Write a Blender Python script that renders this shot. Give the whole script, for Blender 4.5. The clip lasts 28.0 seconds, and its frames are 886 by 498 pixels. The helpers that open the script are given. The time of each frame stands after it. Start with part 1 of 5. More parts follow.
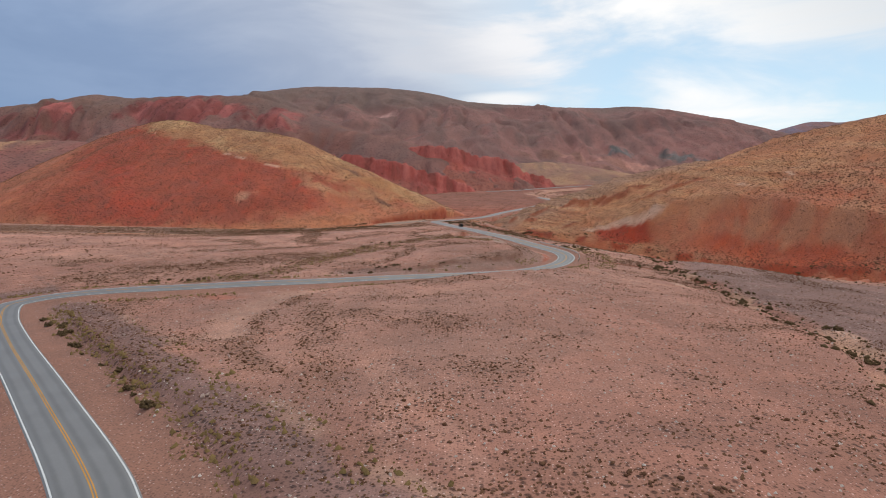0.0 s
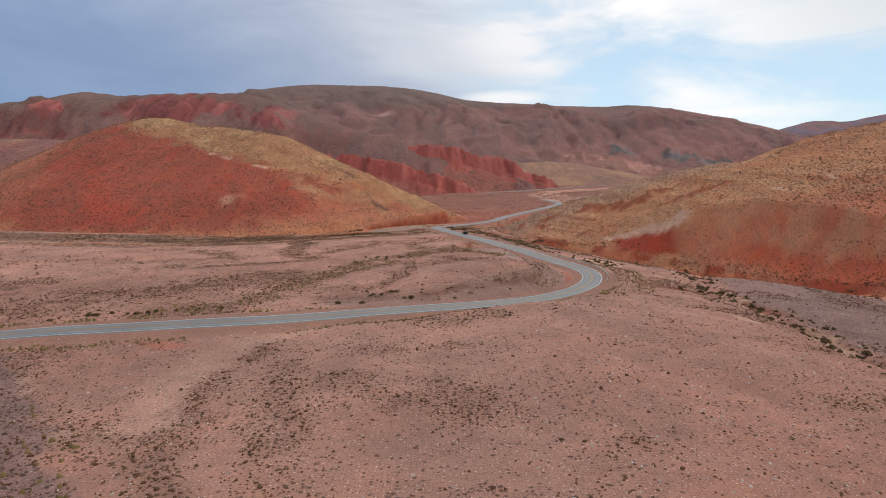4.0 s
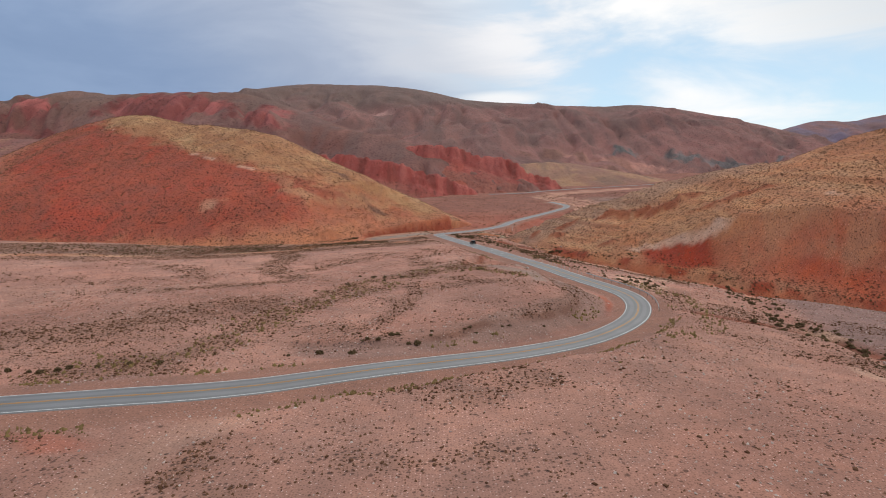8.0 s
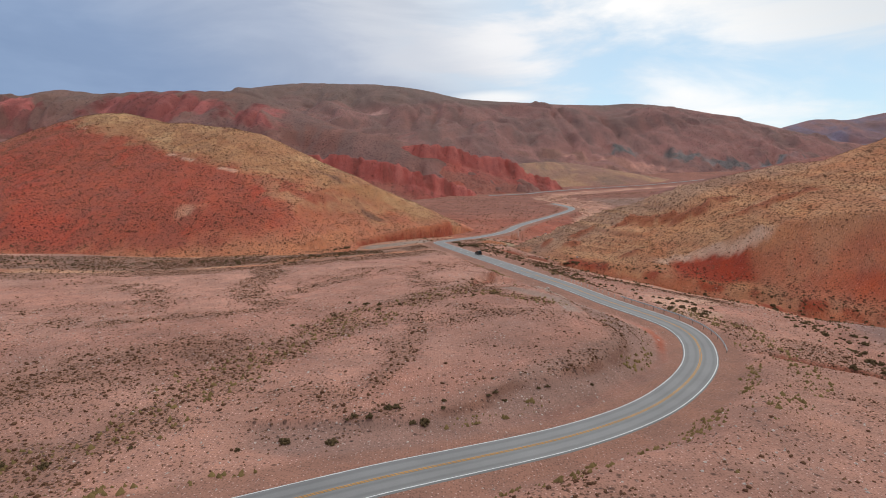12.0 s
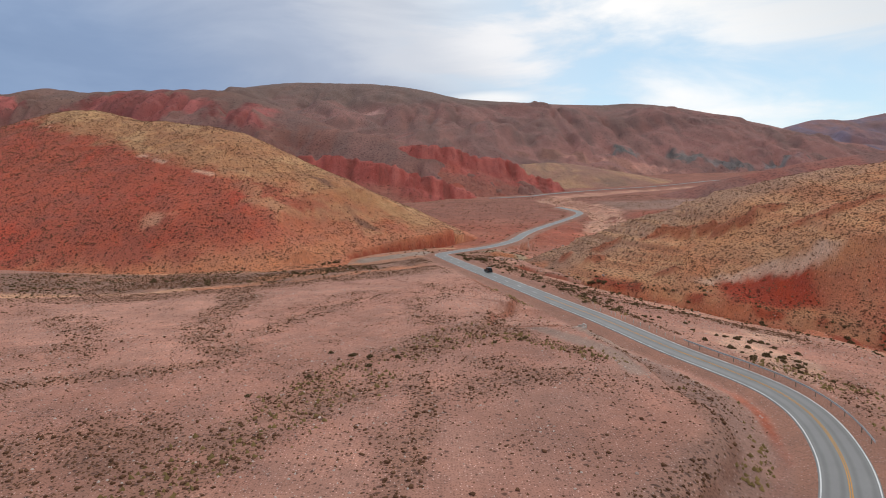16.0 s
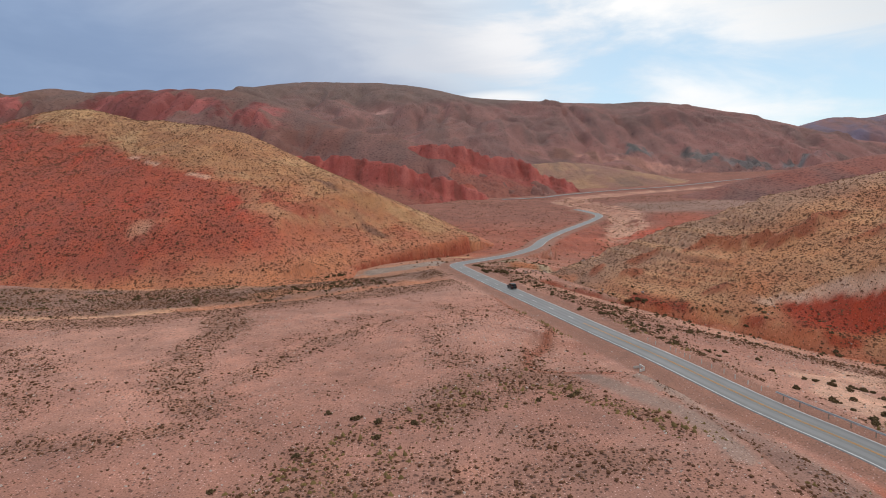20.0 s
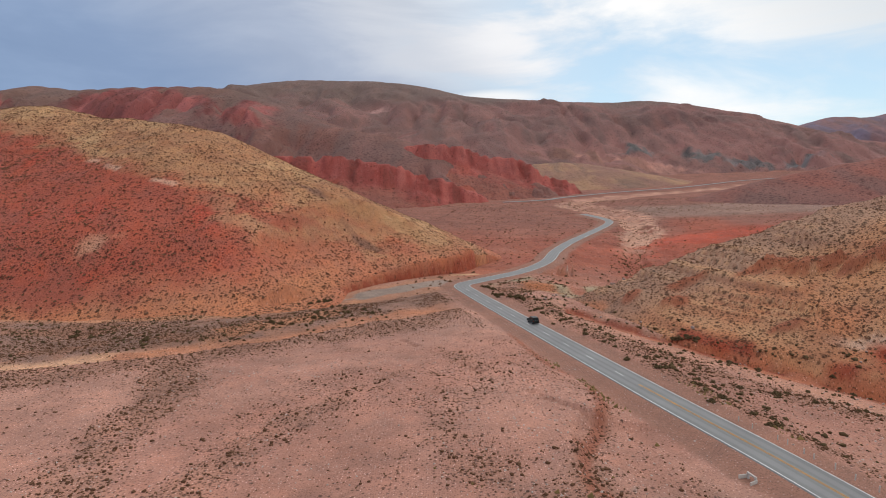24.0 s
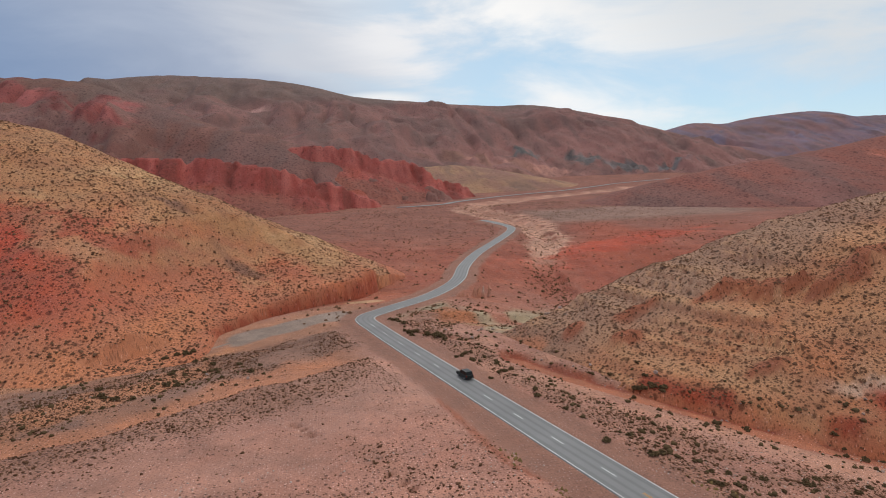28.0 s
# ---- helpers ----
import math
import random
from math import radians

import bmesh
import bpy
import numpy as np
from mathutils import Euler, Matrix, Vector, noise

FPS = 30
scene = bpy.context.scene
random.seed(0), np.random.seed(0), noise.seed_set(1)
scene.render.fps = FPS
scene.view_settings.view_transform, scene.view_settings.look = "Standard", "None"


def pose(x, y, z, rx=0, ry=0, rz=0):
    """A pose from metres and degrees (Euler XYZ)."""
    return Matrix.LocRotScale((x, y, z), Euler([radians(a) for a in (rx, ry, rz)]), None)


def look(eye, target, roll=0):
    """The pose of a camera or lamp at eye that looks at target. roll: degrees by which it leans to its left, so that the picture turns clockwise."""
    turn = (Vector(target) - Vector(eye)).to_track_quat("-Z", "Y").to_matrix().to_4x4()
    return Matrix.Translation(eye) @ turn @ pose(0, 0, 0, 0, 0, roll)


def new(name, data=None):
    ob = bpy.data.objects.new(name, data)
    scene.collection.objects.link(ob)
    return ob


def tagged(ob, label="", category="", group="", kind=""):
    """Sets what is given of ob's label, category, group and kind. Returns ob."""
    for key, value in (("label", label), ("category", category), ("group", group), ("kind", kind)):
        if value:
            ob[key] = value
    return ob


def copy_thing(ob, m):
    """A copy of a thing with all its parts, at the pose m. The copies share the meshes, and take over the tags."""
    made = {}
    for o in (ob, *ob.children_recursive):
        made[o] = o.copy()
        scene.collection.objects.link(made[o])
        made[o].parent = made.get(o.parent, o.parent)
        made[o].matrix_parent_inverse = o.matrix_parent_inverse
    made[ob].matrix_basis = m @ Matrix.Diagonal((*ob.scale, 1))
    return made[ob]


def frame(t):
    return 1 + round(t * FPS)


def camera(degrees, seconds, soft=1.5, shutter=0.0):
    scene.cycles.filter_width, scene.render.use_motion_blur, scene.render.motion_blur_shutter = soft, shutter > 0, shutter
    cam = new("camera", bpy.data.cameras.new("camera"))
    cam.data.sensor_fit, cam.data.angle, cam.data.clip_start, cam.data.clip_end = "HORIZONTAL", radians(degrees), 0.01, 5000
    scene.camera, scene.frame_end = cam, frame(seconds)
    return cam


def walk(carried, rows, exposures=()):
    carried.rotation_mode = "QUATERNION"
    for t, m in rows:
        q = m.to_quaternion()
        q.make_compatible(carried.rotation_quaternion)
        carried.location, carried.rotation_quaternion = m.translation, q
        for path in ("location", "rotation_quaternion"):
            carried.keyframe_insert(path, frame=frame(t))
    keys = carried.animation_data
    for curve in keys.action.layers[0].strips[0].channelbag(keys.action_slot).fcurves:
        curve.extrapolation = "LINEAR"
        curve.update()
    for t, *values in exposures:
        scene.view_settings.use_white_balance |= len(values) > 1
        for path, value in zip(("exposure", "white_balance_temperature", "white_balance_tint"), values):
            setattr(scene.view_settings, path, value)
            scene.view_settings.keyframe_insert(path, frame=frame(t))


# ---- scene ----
import functools

cam = camera(73.0, 28.0, soft=0.95)
# seconds, x, y, z, pitch, roll, yaw of the flight
PATH = [
    (0.0, -0.00, 0.00, 31.00, -9.16, 1.70, -0.19),
    (0.5, -0.17, 3.25, 30.94, -9.19, 1.70, -0.25),
    (1.0, -0.37, 6.82, 30.96, -9.21, 1.69, -0.27),
    (1.5, -0.61, 10.83, 31.09, -9.23, 1.69, -0.29),
    (2.0, -0.90, 15.13, 31.28, -9.24, 1.69, -0.33),
    (2.5, -1.23, 19.55, 31.51, -9.25, 1.69, -0.37),
    (3.0, -1.59, 24.02, 31.73, -9.26, 1.67, -0.37),
    (3.5, -1.95, 28.50, 31.92, -9.28, 1.65, -0.36),
    (5.5, -3.83, 46.11, 31.66, -9.18, 1.68, -0.48),
    (6.0, -4.24, 50.85, 31.60, -9.18, 1.68, -0.46),
    (6.5, -4.62, 55.60, 31.55, -9.19, 1.69, -0.48),
    (7.0, -4.98, 60.35, 31.50, -9.20, 1.69, -0.52),
    (7.5, -5.31, 65.05, 31.46, -9.21, 1.67, -0.55),
    (8.0, -5.63, 69.66, 31.42, -9.21, 1.67, -0.57),
    (8.5, -5.94, 74.16, 31.40, -9.21, 1.69, -0.60),
    (9.0, -6.26, 78.54, 31.40, -9.20, 1.72, -0.64),
    (9.5, -6.58, 82.78, 31.41, -9.21, 1.75, -0.69),
    (10.0, -6.91, 86.89, 31.45, -9.22, 1.78, -0.74),
    (10.5, -7.24, 90.87, 31.50, -9.24, 1.81, -0.81),
    (11.0, -7.56, 94.74, 31.54, -9.24, 1.83, -0.86),
    (11.5, -7.84, 98.55, 31.55, -9.24, 1.83, -0.91),
    (12.0, -8.09, 102.36, 31.53, -9.25, 1.83, -1.00),
    (12.5, -8.30, 106.17, 31.48, -9.27, 1.83, -1.07),
    (14.5, -8.98, 124.93, 31.64, -9.22, 1.83, -1.26),
    (15.0, -9.42, 130.15, 31.65, -9.22, 1.85, -1.30),
    (15.5, -9.86, 135.31, 31.66, -9.22, 1.85, -1.34),
    (16.0, -10.29, 140.24, 31.66, -9.20, 1.84, -1.32),
    (16.5, -10.72, 144.66, 31.68, -9.18, 1.81, -1.30),
    (17.0, -11.12, 148.42, 31.71, -9.15, 1.80, -1.20),
    (17.5, -11.48, 151.59, 31.76, -9.12, 1.80, -1.04),
    (18.0, -11.78, 154.38, 31.84, -9.11, 1.83, -0.83),
    (18.5, -12.02, 157.06, 31.94, -9.12, 1.88, -0.69),
    (19.0, -12.22, 159.89, 32.05, -9.16, 1.94, -0.58),
    (19.5, -12.43, 163.06, 32.18, -9.20, 1.99, -0.50),
    (20.0, -12.67, 166.64, 32.32, -9.23, 2.02, -0.48),
    (20.5, -12.94, 170.61, 32.47, -9.27, 2.02, -0.46),
    (21.0, -13.24, 174.86, 32.64, -9.29, 2.02, -0.44),
    (21.5, -13.57, 179.22, 32.83, -9.29, 2.03, -0.44),
    (23.5, -14.93, 199.13, 33.71, -9.31, 1.98, -0.90),
    (24.0, -15.24, 203.98, 33.84, -9.31, 1.97, -0.90),
    (24.5, -15.54, 208.81, 33.96, -9.32, 1.97, -0.89),
    (25.0, -15.80, 213.63, 34.09, -9.32, 1.97, -0.90),
    (25.5, -16.03, 218.48, 34.23, -9.32, 1.96, -0.91),
    (26.0, -16.26, 223.41, 34.35, -9.33, 1.93, -2.05),
    (26.5, -16.50, 228.49, 34.47, -9.33, 1.89, -2.74),
    (27.0, -16.76, 233.82, 34.55, -9.37, 1.83, -4.18),
    (27.5, -17.02, 239.36, 34.61, -9.42, 1.75, -8.53),
    (28.0, -17.26, 245.01, 34.66, -9.48, 1.67, -11.56),
]
walk(cam, [(t, pose(x, y, z, 90 + p, r, w)) for t, x, y, z, p, r, w in PATH], [(0.0, 0.0), (25.5, 0.0), (27.0, -0.01), (28.0, -0.11)])

# ---- sky and sun ----
world = bpy.data.worlds.new("sky")
scene.world = world
world.use_nodes = True
wt = world.node_tree
wt.nodes.clear()


def node(tree, kind, **inputs):
    n = tree.nodes.new(kind)
    for key, value in inputs.items():
        k = key.replace("_", " ")
        if k in n.inputs:
            n.inputs[k].default_value = value
    return n


def math_node(tree, op, a, b=None, c=None, clamp=False):
    n = tree.nodes.new("ShaderNodeMath")
    n.operation, n.use_clamp = op, clamp
    for i, v in enumerate((a, b, c)):
        if v is None:
            continue
        if isinstance(v, (int, float)):
            n.inputs[i].default_value = v
        else:
            tree.links.new(v, n.inputs[i])
    return n.outputs[0]


def mix_colour(tree, fac, a, b, blend="MIX"):
    n = tree.nodes.new("ShaderNodeMix")
    n.data_type, n.blend_type = "RGBA", blend
    for sock, v in ((n.inputs[0], fac), (n.inputs[6], a), (n.inputs[7], b)):
        if isinstance(v, (int, float)):
            sock.default_value = v
        elif isinstance(v, tuple):
            sock.default_value = (*v, 1)
        else:
            tree.links.new(v, sock)
    return n.outputs[2]


def ramp(tree, fac, stops, ease="EASE"):
    n = tree.nodes.new("ShaderNodeValToRGB")
    n.color_ramp.interpolation = ease
    els = n.color_ramp.elements
    while len(els) < len(stops):
        els.new(0.5)
    for e, (p, c) in zip(els, stops):
        e.position = p
        e.color = (*c, 1) if isinstance(c, tuple) else (c, c, c, 1)
    tree.links.new(fac, n.inputs[0])
    return n.outputs[0]


SUN_AZ, SUN_EL = 22.0, 48.0
sky = node(wt, "ShaderNodeTexSky")
sky.sky_type, sky.sun_disc = "NISHITA", False
sky.sun_elevation, sky.sun_rotation = radians(SUN_EL), radians(SUN_AZ)
sky.altitude, sky.dust_density = 3000, 0.6
clear = mix_colour(wt, 1.0, sky.outputs[0], (0.092, 0.106, 0.120), "MULTIPLY")
clear = mix_colour(wt, 0.75, clear, (0.60, 0.78, 0.89))
way = node(wt, "ShaderNodeTexCoord").outputs["Generated"]
sep = node(wt, "ShaderNodeSeparateXYZ")
wt.links.new(way, sep.inputs[0])
flat = node(wt, "ShaderNodeMapping")
flat.inputs["Scale"].default_value = (1.0, 1.0, 3.2)
wt.links.new(way, flat.inputs[0])
billow = node(wt, "ShaderNodeTexNoise", Scale=3.2, Detail=6.0, Roughness=0.55, Distortion=0.4)
wt.links.new(flat.outputs[0], billow.inputs["Vector"])
wide = node(wt, "ShaderNodeTexNoise", Scale=1.1, Detail=2.0, Roughness=0.5)
wt.links.new(flat.outputs[0], wide.inputs["Vector"])
# thick blue-grey rain cloud to the west, thin bright cloud about the veiled sun
east = math_node(wt, "ADD", math_node(wt, "MULTIPLY", sep.outputs[0], 1.1), math_node(wt, "MULTIPLY", sep.outputs[2], 1.15))
east = math_node(wt, "ADD", east, math_node(wt, "MULTIPLY_ADD", billow.outputs[0], 0.3, -0.2))
shade = ramp(wt, math_node(wt, "MULTIPLY_ADD", east, 0.5, 0.5, True),
             [(0.10, (0.17, 0.28, 0.47)), (0.30, (0.27, 0.37, 0.56)), (0.46, (0.42, 0.49, 0.63)), (0.57, (0.62, 0.66, 0.74)), (0.67, (0.88, 0.89, 0.92)), (0.76, (0.99, 0.99, 0.99)), (0.94, (0.72, 0.76, 0.80))])
streak = ramp(wt, billow.outputs[0], [(0.38, (0.90, 0.91, 0.93)), (0.62, (1.05, 1.04, 1.03))])
shade = mix_colour(wt, 0.8, shade, streak, "MULTIPLY")
cover = ramp(wt, math_node(wt, "ADD", billow.outputs[0], math_node(wt, "MULTIPLY", sep.outputs[2], 0.9)), [(0.47, 0.0), (0.80, 1.0)])
west = ramp(wt, math_node(wt, "MULTIPLY_ADD", sep.outputs[0], 0.5, 0.5, True), [(0.45, 1.0), (0.66, 0.0)])
cover = math_node(wt, "MAXIMUM", cover, west)
skin = mix_colour(wt, cover, clear, shade)
# thin bright bank of cloud low over the far crest
ahead = math_node(wt, "MAXIMUM", sep.outputs[1], 0.05)
across = math_node(wt, "MULTIPLY", math_node(wt, "SUBTRACT", math_node(wt, "DIVIDE", sep.outputs[0], ahead), 0.115), 11.0)
above = math_node(wt, "MULTIPLY", math_node(wt, "SUBTRACT", math_node(wt, "DIVIDE", sep.outputs[2], ahead), 0.082), 58.0)
far_off = math_node(wt, "SQRT", math_node(wt, "ADD", math_node(wt, "POWER", across, 2.0), math_node(wt, "POWER", above, 2.0)))
far_off = math_node(wt, "ADD", far_off, math_node(wt, "MULTIPLY_ADD", billow.outputs[0], 1.6, -0.8))
front = math_node(wt, "GREATER_THAN", sep.outputs[1], 0.05)
bank = math_node(wt, "MULTIPLY", ramp(wt, far_off, [(0.25, 0.85), (1.0, 0.0)]), front)
skin = mix_colour(wt, bank, skin, (0.97, 0.97, 0.97))
bg = node(wt, "ShaderNodeBackground", Strength=1.0)
wt.links.new(skin, bg.inputs[0])
wout = node(wt, "ShaderNodeOutputWorld")
wt.links.new(bg.outputs[0], wout.inputs[0])

sun = new("sun", bpy.data.lights.new("sun", "SUN"))
sun.data.energy, sun.data.angle, sun.data.color = 0.7, radians(18), (1.0, 0.96, 0.9)
az, el = radians(SUN_AZ), radians(SUN_EL)
sun.matrix_world = look((0, 0, 200), (-math.sin(az) * math.cos(el), -math.cos(az) * math.cos(el), 200 - math.sin(el)))


# ---- materials ----
def material(name, rough=0.9):
    m = bpy.data.materials.new(name)
    m.use_nodes = True
    t = m.node_tree
    b = t.nodes["Principled BSDF"]
    b.inputs["Roughness"].default_value = rough
    b.inputs["Specular IOR Level"].default_value = 0.25
    return m, t, b


def noise_at(t, coord, scale, detail=4.0, rough=0.6, distortion=0.0):
    n = node(t, "ShaderNodeTexNoise", Scale=scale, Detail=detail, Roughness=rough, Distortion=distortion)
    t.links.new(coord, n.inputs["Vector"])
    return n.outputs[0]


def dots(t, coord, scale, lo, hi, share):
    """Round spots scattered at random: 1 inside, on the given share of cells."""
    n = node(t, "ShaderNodeTexVoronoi", Scale=scale, Randomness=1.0)
    n.voronoi_dimensions = "2D"
    t.links.new(coord, n.inputs["Vector"])
    rim = ramp(t, n.outputs["Distance"], [(lo, 1.0), (hi, 0.0)], "LINEAR")
    sep = node(t, "ShaderNodeSeparateColor")
    t.links.new(n.outputs["Color"], sep.inputs[0])
    return math_node(t, "MULTIPLY", rim, math_node(t, "LESS_THAN", sep.outputs[0], share))


def earth(name, near=1.0, bump=0.25, specks=1.0):
    """Dry soil: the layer colour of each spot, broken up by grit, pebbles, tiny plants and stains."""
    m, t, b = material(name, 0.95)
    layer = t.nodes.new("ShaderNodeVertexColor")
    layer.layer_name = "soil"
    co = node(t, "ShaderNodeTexCoord").outputs["Object"]
    big = noise_at(t, co, 0.02 * near, 5, 0.6, 0.5)
    mid = noise_at(t, co, 0.16 * near, 6, 0.68, 0.3)
    fine = noise_at(t, co, 4.5 * near, 4, 0.75)
    v = math_node(t, "MULTIPLY_ADD", big, 0.5, 0.75)
    v = math_node(t, "MULTIPLY", v, math_node(t, "MULTIPLY_ADD", mid, 0.7, 0.65))
    v = math_node(t, "MULTIPLY", v, math_node(t, "MULTIPLY_ADD", fine, 1.1, 0.45))
    patchy = ramp(t, noise_at(t, co, 0.06 * near, 6, 0.72), [(0.36, 0.35), (0.62, 1.9)])
    patchy = math_node(t, "MULTIPLY", patchy, layer.outputs["Alpha"])
    plant = math_node(t, "MULTIPLY", dots(t, co, 1.25 * near, 0.14, 0.30, patchy), 0.60 * specks)
    sprig = math_node(t, "MULTIPLY", dots(t, co, 0.52 * near, 0.09, 0.19, math_node(t, "MULTIPLY", layer.outputs["Alpha"], 0.8)), 0.62 * specks)
    grit = math_node(t, "MULTIPLY", dots(t, co, 3.1 * near, 0.2, 0.42, 0.45), 0.35 * specks)
    bush = math_node(t, "MULTIPLY", dots(t, co, 0.34 * near, 0.09, 0.20, math_node(t, "MULTIPLY", patchy, 0.8)), 0.58 if near == 0.7 else 0.0)
    for dark in (plant, sprig, grit, bush):
        v = math_node(t, "MULTIPLY", v, math_node(t, "SUBTRACT", 1.0, dark))
    stone = math_node(t, "MULTIPLY", dots(t, co, 1.7 * near, 0.08, 0.17, 0.34), (0.75 if near == 1.0 else 0.3) * specks)
    v = math_node(t, "MULTIPLY", v, math_node(t, "ADD", 1.0, stone))
    v = math_node(t, "MULTIPLY", v, 1.06 + (0.11 if near == 1.0 else 0.14) * specks)
    c = node(t, "ShaderNodeHueSaturation")
    t.links.new(layer.outputs[0], c.inputs["Color"])
    t.links.new(math_node(t, "SUBTRACT", math_node(t, "MULTIPLY_ADD", mid, 0.2, 0.93), math_node(t, "MULTIPLY", stone, 0.5)), c.inputs["Saturation"])
    t.links.new(v, c.inputs["Value"])
    t.links.new(c.outputs[0], b.inputs["Base Color"])
    bp = node(t, "ShaderNodeBump", Strength=bump, Distance=0.25 / near)
    t.links.new(math_node(t, "ADD", math_node(t, "MULTIPLY", mid, 1.5), fine), bp.inputs["Height"])
    t.links.new(bp.outputs[0], b.inputs["Normal"])
    return m


def painted(name, colour, wear=0.3, rough=0.7, scale=3.0):
    m, t, b = material(name, rough)
    co = node(t, "ShaderNodeTexCoord").outputs["Object"]
    n1 = noise_at(t, co, scale, 6, 0.7)
    n2 = noise_at(t, co, scale * 0.08, 4, 0.6)
    v = math_node(t, "MULTIPLY", math_node(t, "MULTIPLY_ADD", n1, wear, 1 - wear / 2), math_node(t, "MULTIPLY_ADD", n2, wear, 1 - wear / 2))
    t.links.new(mix_colour(t, 1.0, colour, v, "MULTIPLY"), b.inputs["Base Color"])
    return m


SOIL = earth("dry_soil")
SLOPE = earth("stony_slope", 0.7, 0.5)
ROCK = earth("far_rock", 0.14, 0.8, 0.6)
WHITE = painted("white_road_paint", (0.72, 0.72, 0.70), 0.5)
ORANGE = painted("orange_road_paint", (0.62, 0.30, 0.06), 0.5)


# ---- height of the land ----
def lattice(ix, iy, seed):
    h = (ix * 374761393 + iy * 668265263 + seed * 974634777) & 0xFFFFFFFF
    h = ((h ^ (h >> 13)) * 1274126177) & 0xFFFFFFFF
    h = h ^ (h >> 16)
    return (h & 0xFFFF) / 65535.0


def vnoise(x, y, seed=0):
    """Smooth noise, -1 to 1."""
    fx, fy = np.floor(x), np.floor(y)
    ix, iy = fx.astype(np.int64), fy.astype(np.int64)
    u, v = x - fx, y - fy
    u, v = u * u * u * (u * (u * 6 - 15) + 10), v * v * v * (v * (v * 6 - 15) + 10)
    a, b = lattice(ix, iy, seed), lattice(ix + 1, iy, seed)
    c, d = lattice(ix, iy + 1, seed), lattice(ix + 1, iy + 1, seed)
    return 2 * ((a * (1 - u) + b * u) * (1 - v) + (c * (1 - u) + d * u) * v) - 1


def fbm(x, y, size, octaves=5, seed=0, gain=0.5):
    total, amp, norm = 0.0, 1.0, 0.0
    x, y = x / size, y / size
    for k in range(octaves):
        total = total + amp * vnoise(x, y, seed + 17 * k)
        norm += amp
        x, y = x * 1.93 + y * 0.42 + 5.2, y * 1.93 - x * 0.42 + 1.3
        amp *= gain
    return total / norm


def ridged(x, y, size, octaves=4, seed=0):
    total, amp, norm = 0.0, 1.0, 0.0
    x, y = x / size, y / size
    for k in range(octaves):
        total = total + amp * (1 - np.abs(vnoise(x, y, seed + 31 * k)) * 2)
        norm += amp
        x, y = x * 2.03 + 3.1, y * 2.03 + 7.7
        amp *= 0.5
    return total / norm


def incised(x, y, size, octaves=4, seed=0, gain=0.5):
    """Rounded spurs with sharp-floored gullies between them, 0 to 1."""
    total, amp, norm = 0.0, 1.0, 0.0
    x, y = x / size, y / size
    for k in range(octaves):
        total = total + amp * np.abs(vnoise(x, y, seed + 23 * k)) * 1.6
        norm += amp
        x, y = x * 2.03 + y * 0.2 + 3.1, y * 2.03 - x * 0.2 + 7.7
        amp *= gain
    return total / norm


def smooth(a, b, x):
    t = np.clip((x - a) / (b - a), 0, 1)
    return t * t * (3 - 2 * t)


def spline(points, step=2.0):
    """A smooth line through control points, sampled about every step metres."""
    k = np.array(points, float)
    p = np.vstack([2 * k[0] - k[1], k, 2 * k[-1] - k[-2]])
    out = []
    for i in range(1, len(p) - 2):
        a, b, c, d = p[i - 1:i + 3]
        n = max(2, int(np.linalg.norm(c - b) / step))
        u = np.linspace(0, 1, n, endpoint=False)[:, None]
        out.append(0.5 * (2 * b + (c - a) * u + (2 * a - 5 * b + 4 * c - d) * u ** 2 + (3 * b - a - 3 * c + d) * u ** 3))
    return np.vstack(out + [k[-1:]])


def to_line(x, y, line, reach=60.0):
    """Distance to a line, which side (positive to its right), and the height and station of the nearest spot on it."""
    shape = np.shape(x)
    x, y = np.ravel(x), np.ravel(y)
    dist, side = np.full(len(x), 1e3), np.zeros(len(x))
    z, s = np.zeros(len(x)), np.zeros(len(x))
    lo, hi = line[:, :2].min(0) - reach, line[:, :2].max(0) + reach
    near = np.where((x > lo[0]) & (x < hi[0]) & (y > lo[1]) & (y < hi[1]))[0]
    a, b = line[:-1], line[1:]
    ab = (b - a)[:, :2]
    length = np.linalg.norm(ab, axis=1)
    station = np.r_[0, np.cumsum(length)]
    for part_ in np.array_split(near, max(1, len(near) // 20000)):
        px, py = x[part_][:, None] - a[None, :, 0], y[part_][:, None] - a[None, :, 1]
        u = np.clip((px * ab[:, 0] + py * ab[:, 1]) / length ** 2, 0, 1)
        d2 = (px - u * ab[:, 0]) ** 2 + (py - u * ab[:, 1]) ** 2
        i = np.argmin(d2, 1)
        r = np.arange(len(part_))
        dist[part_] = np.sqrt(d2[r, i])
        side[part_] = np.sign(ab[i, 1] * px[r, i] - ab[i, 0] * py[r, i])
        z[part_] = a[i, 2] + u[r, i] * (b[i, 2] - a[i, 2])
        s[part_] = station[i] + u[r, i] * length[i]
    return dist.reshape(shape), side.reshape(shape), z.reshape(shape), s.reshape(shape)


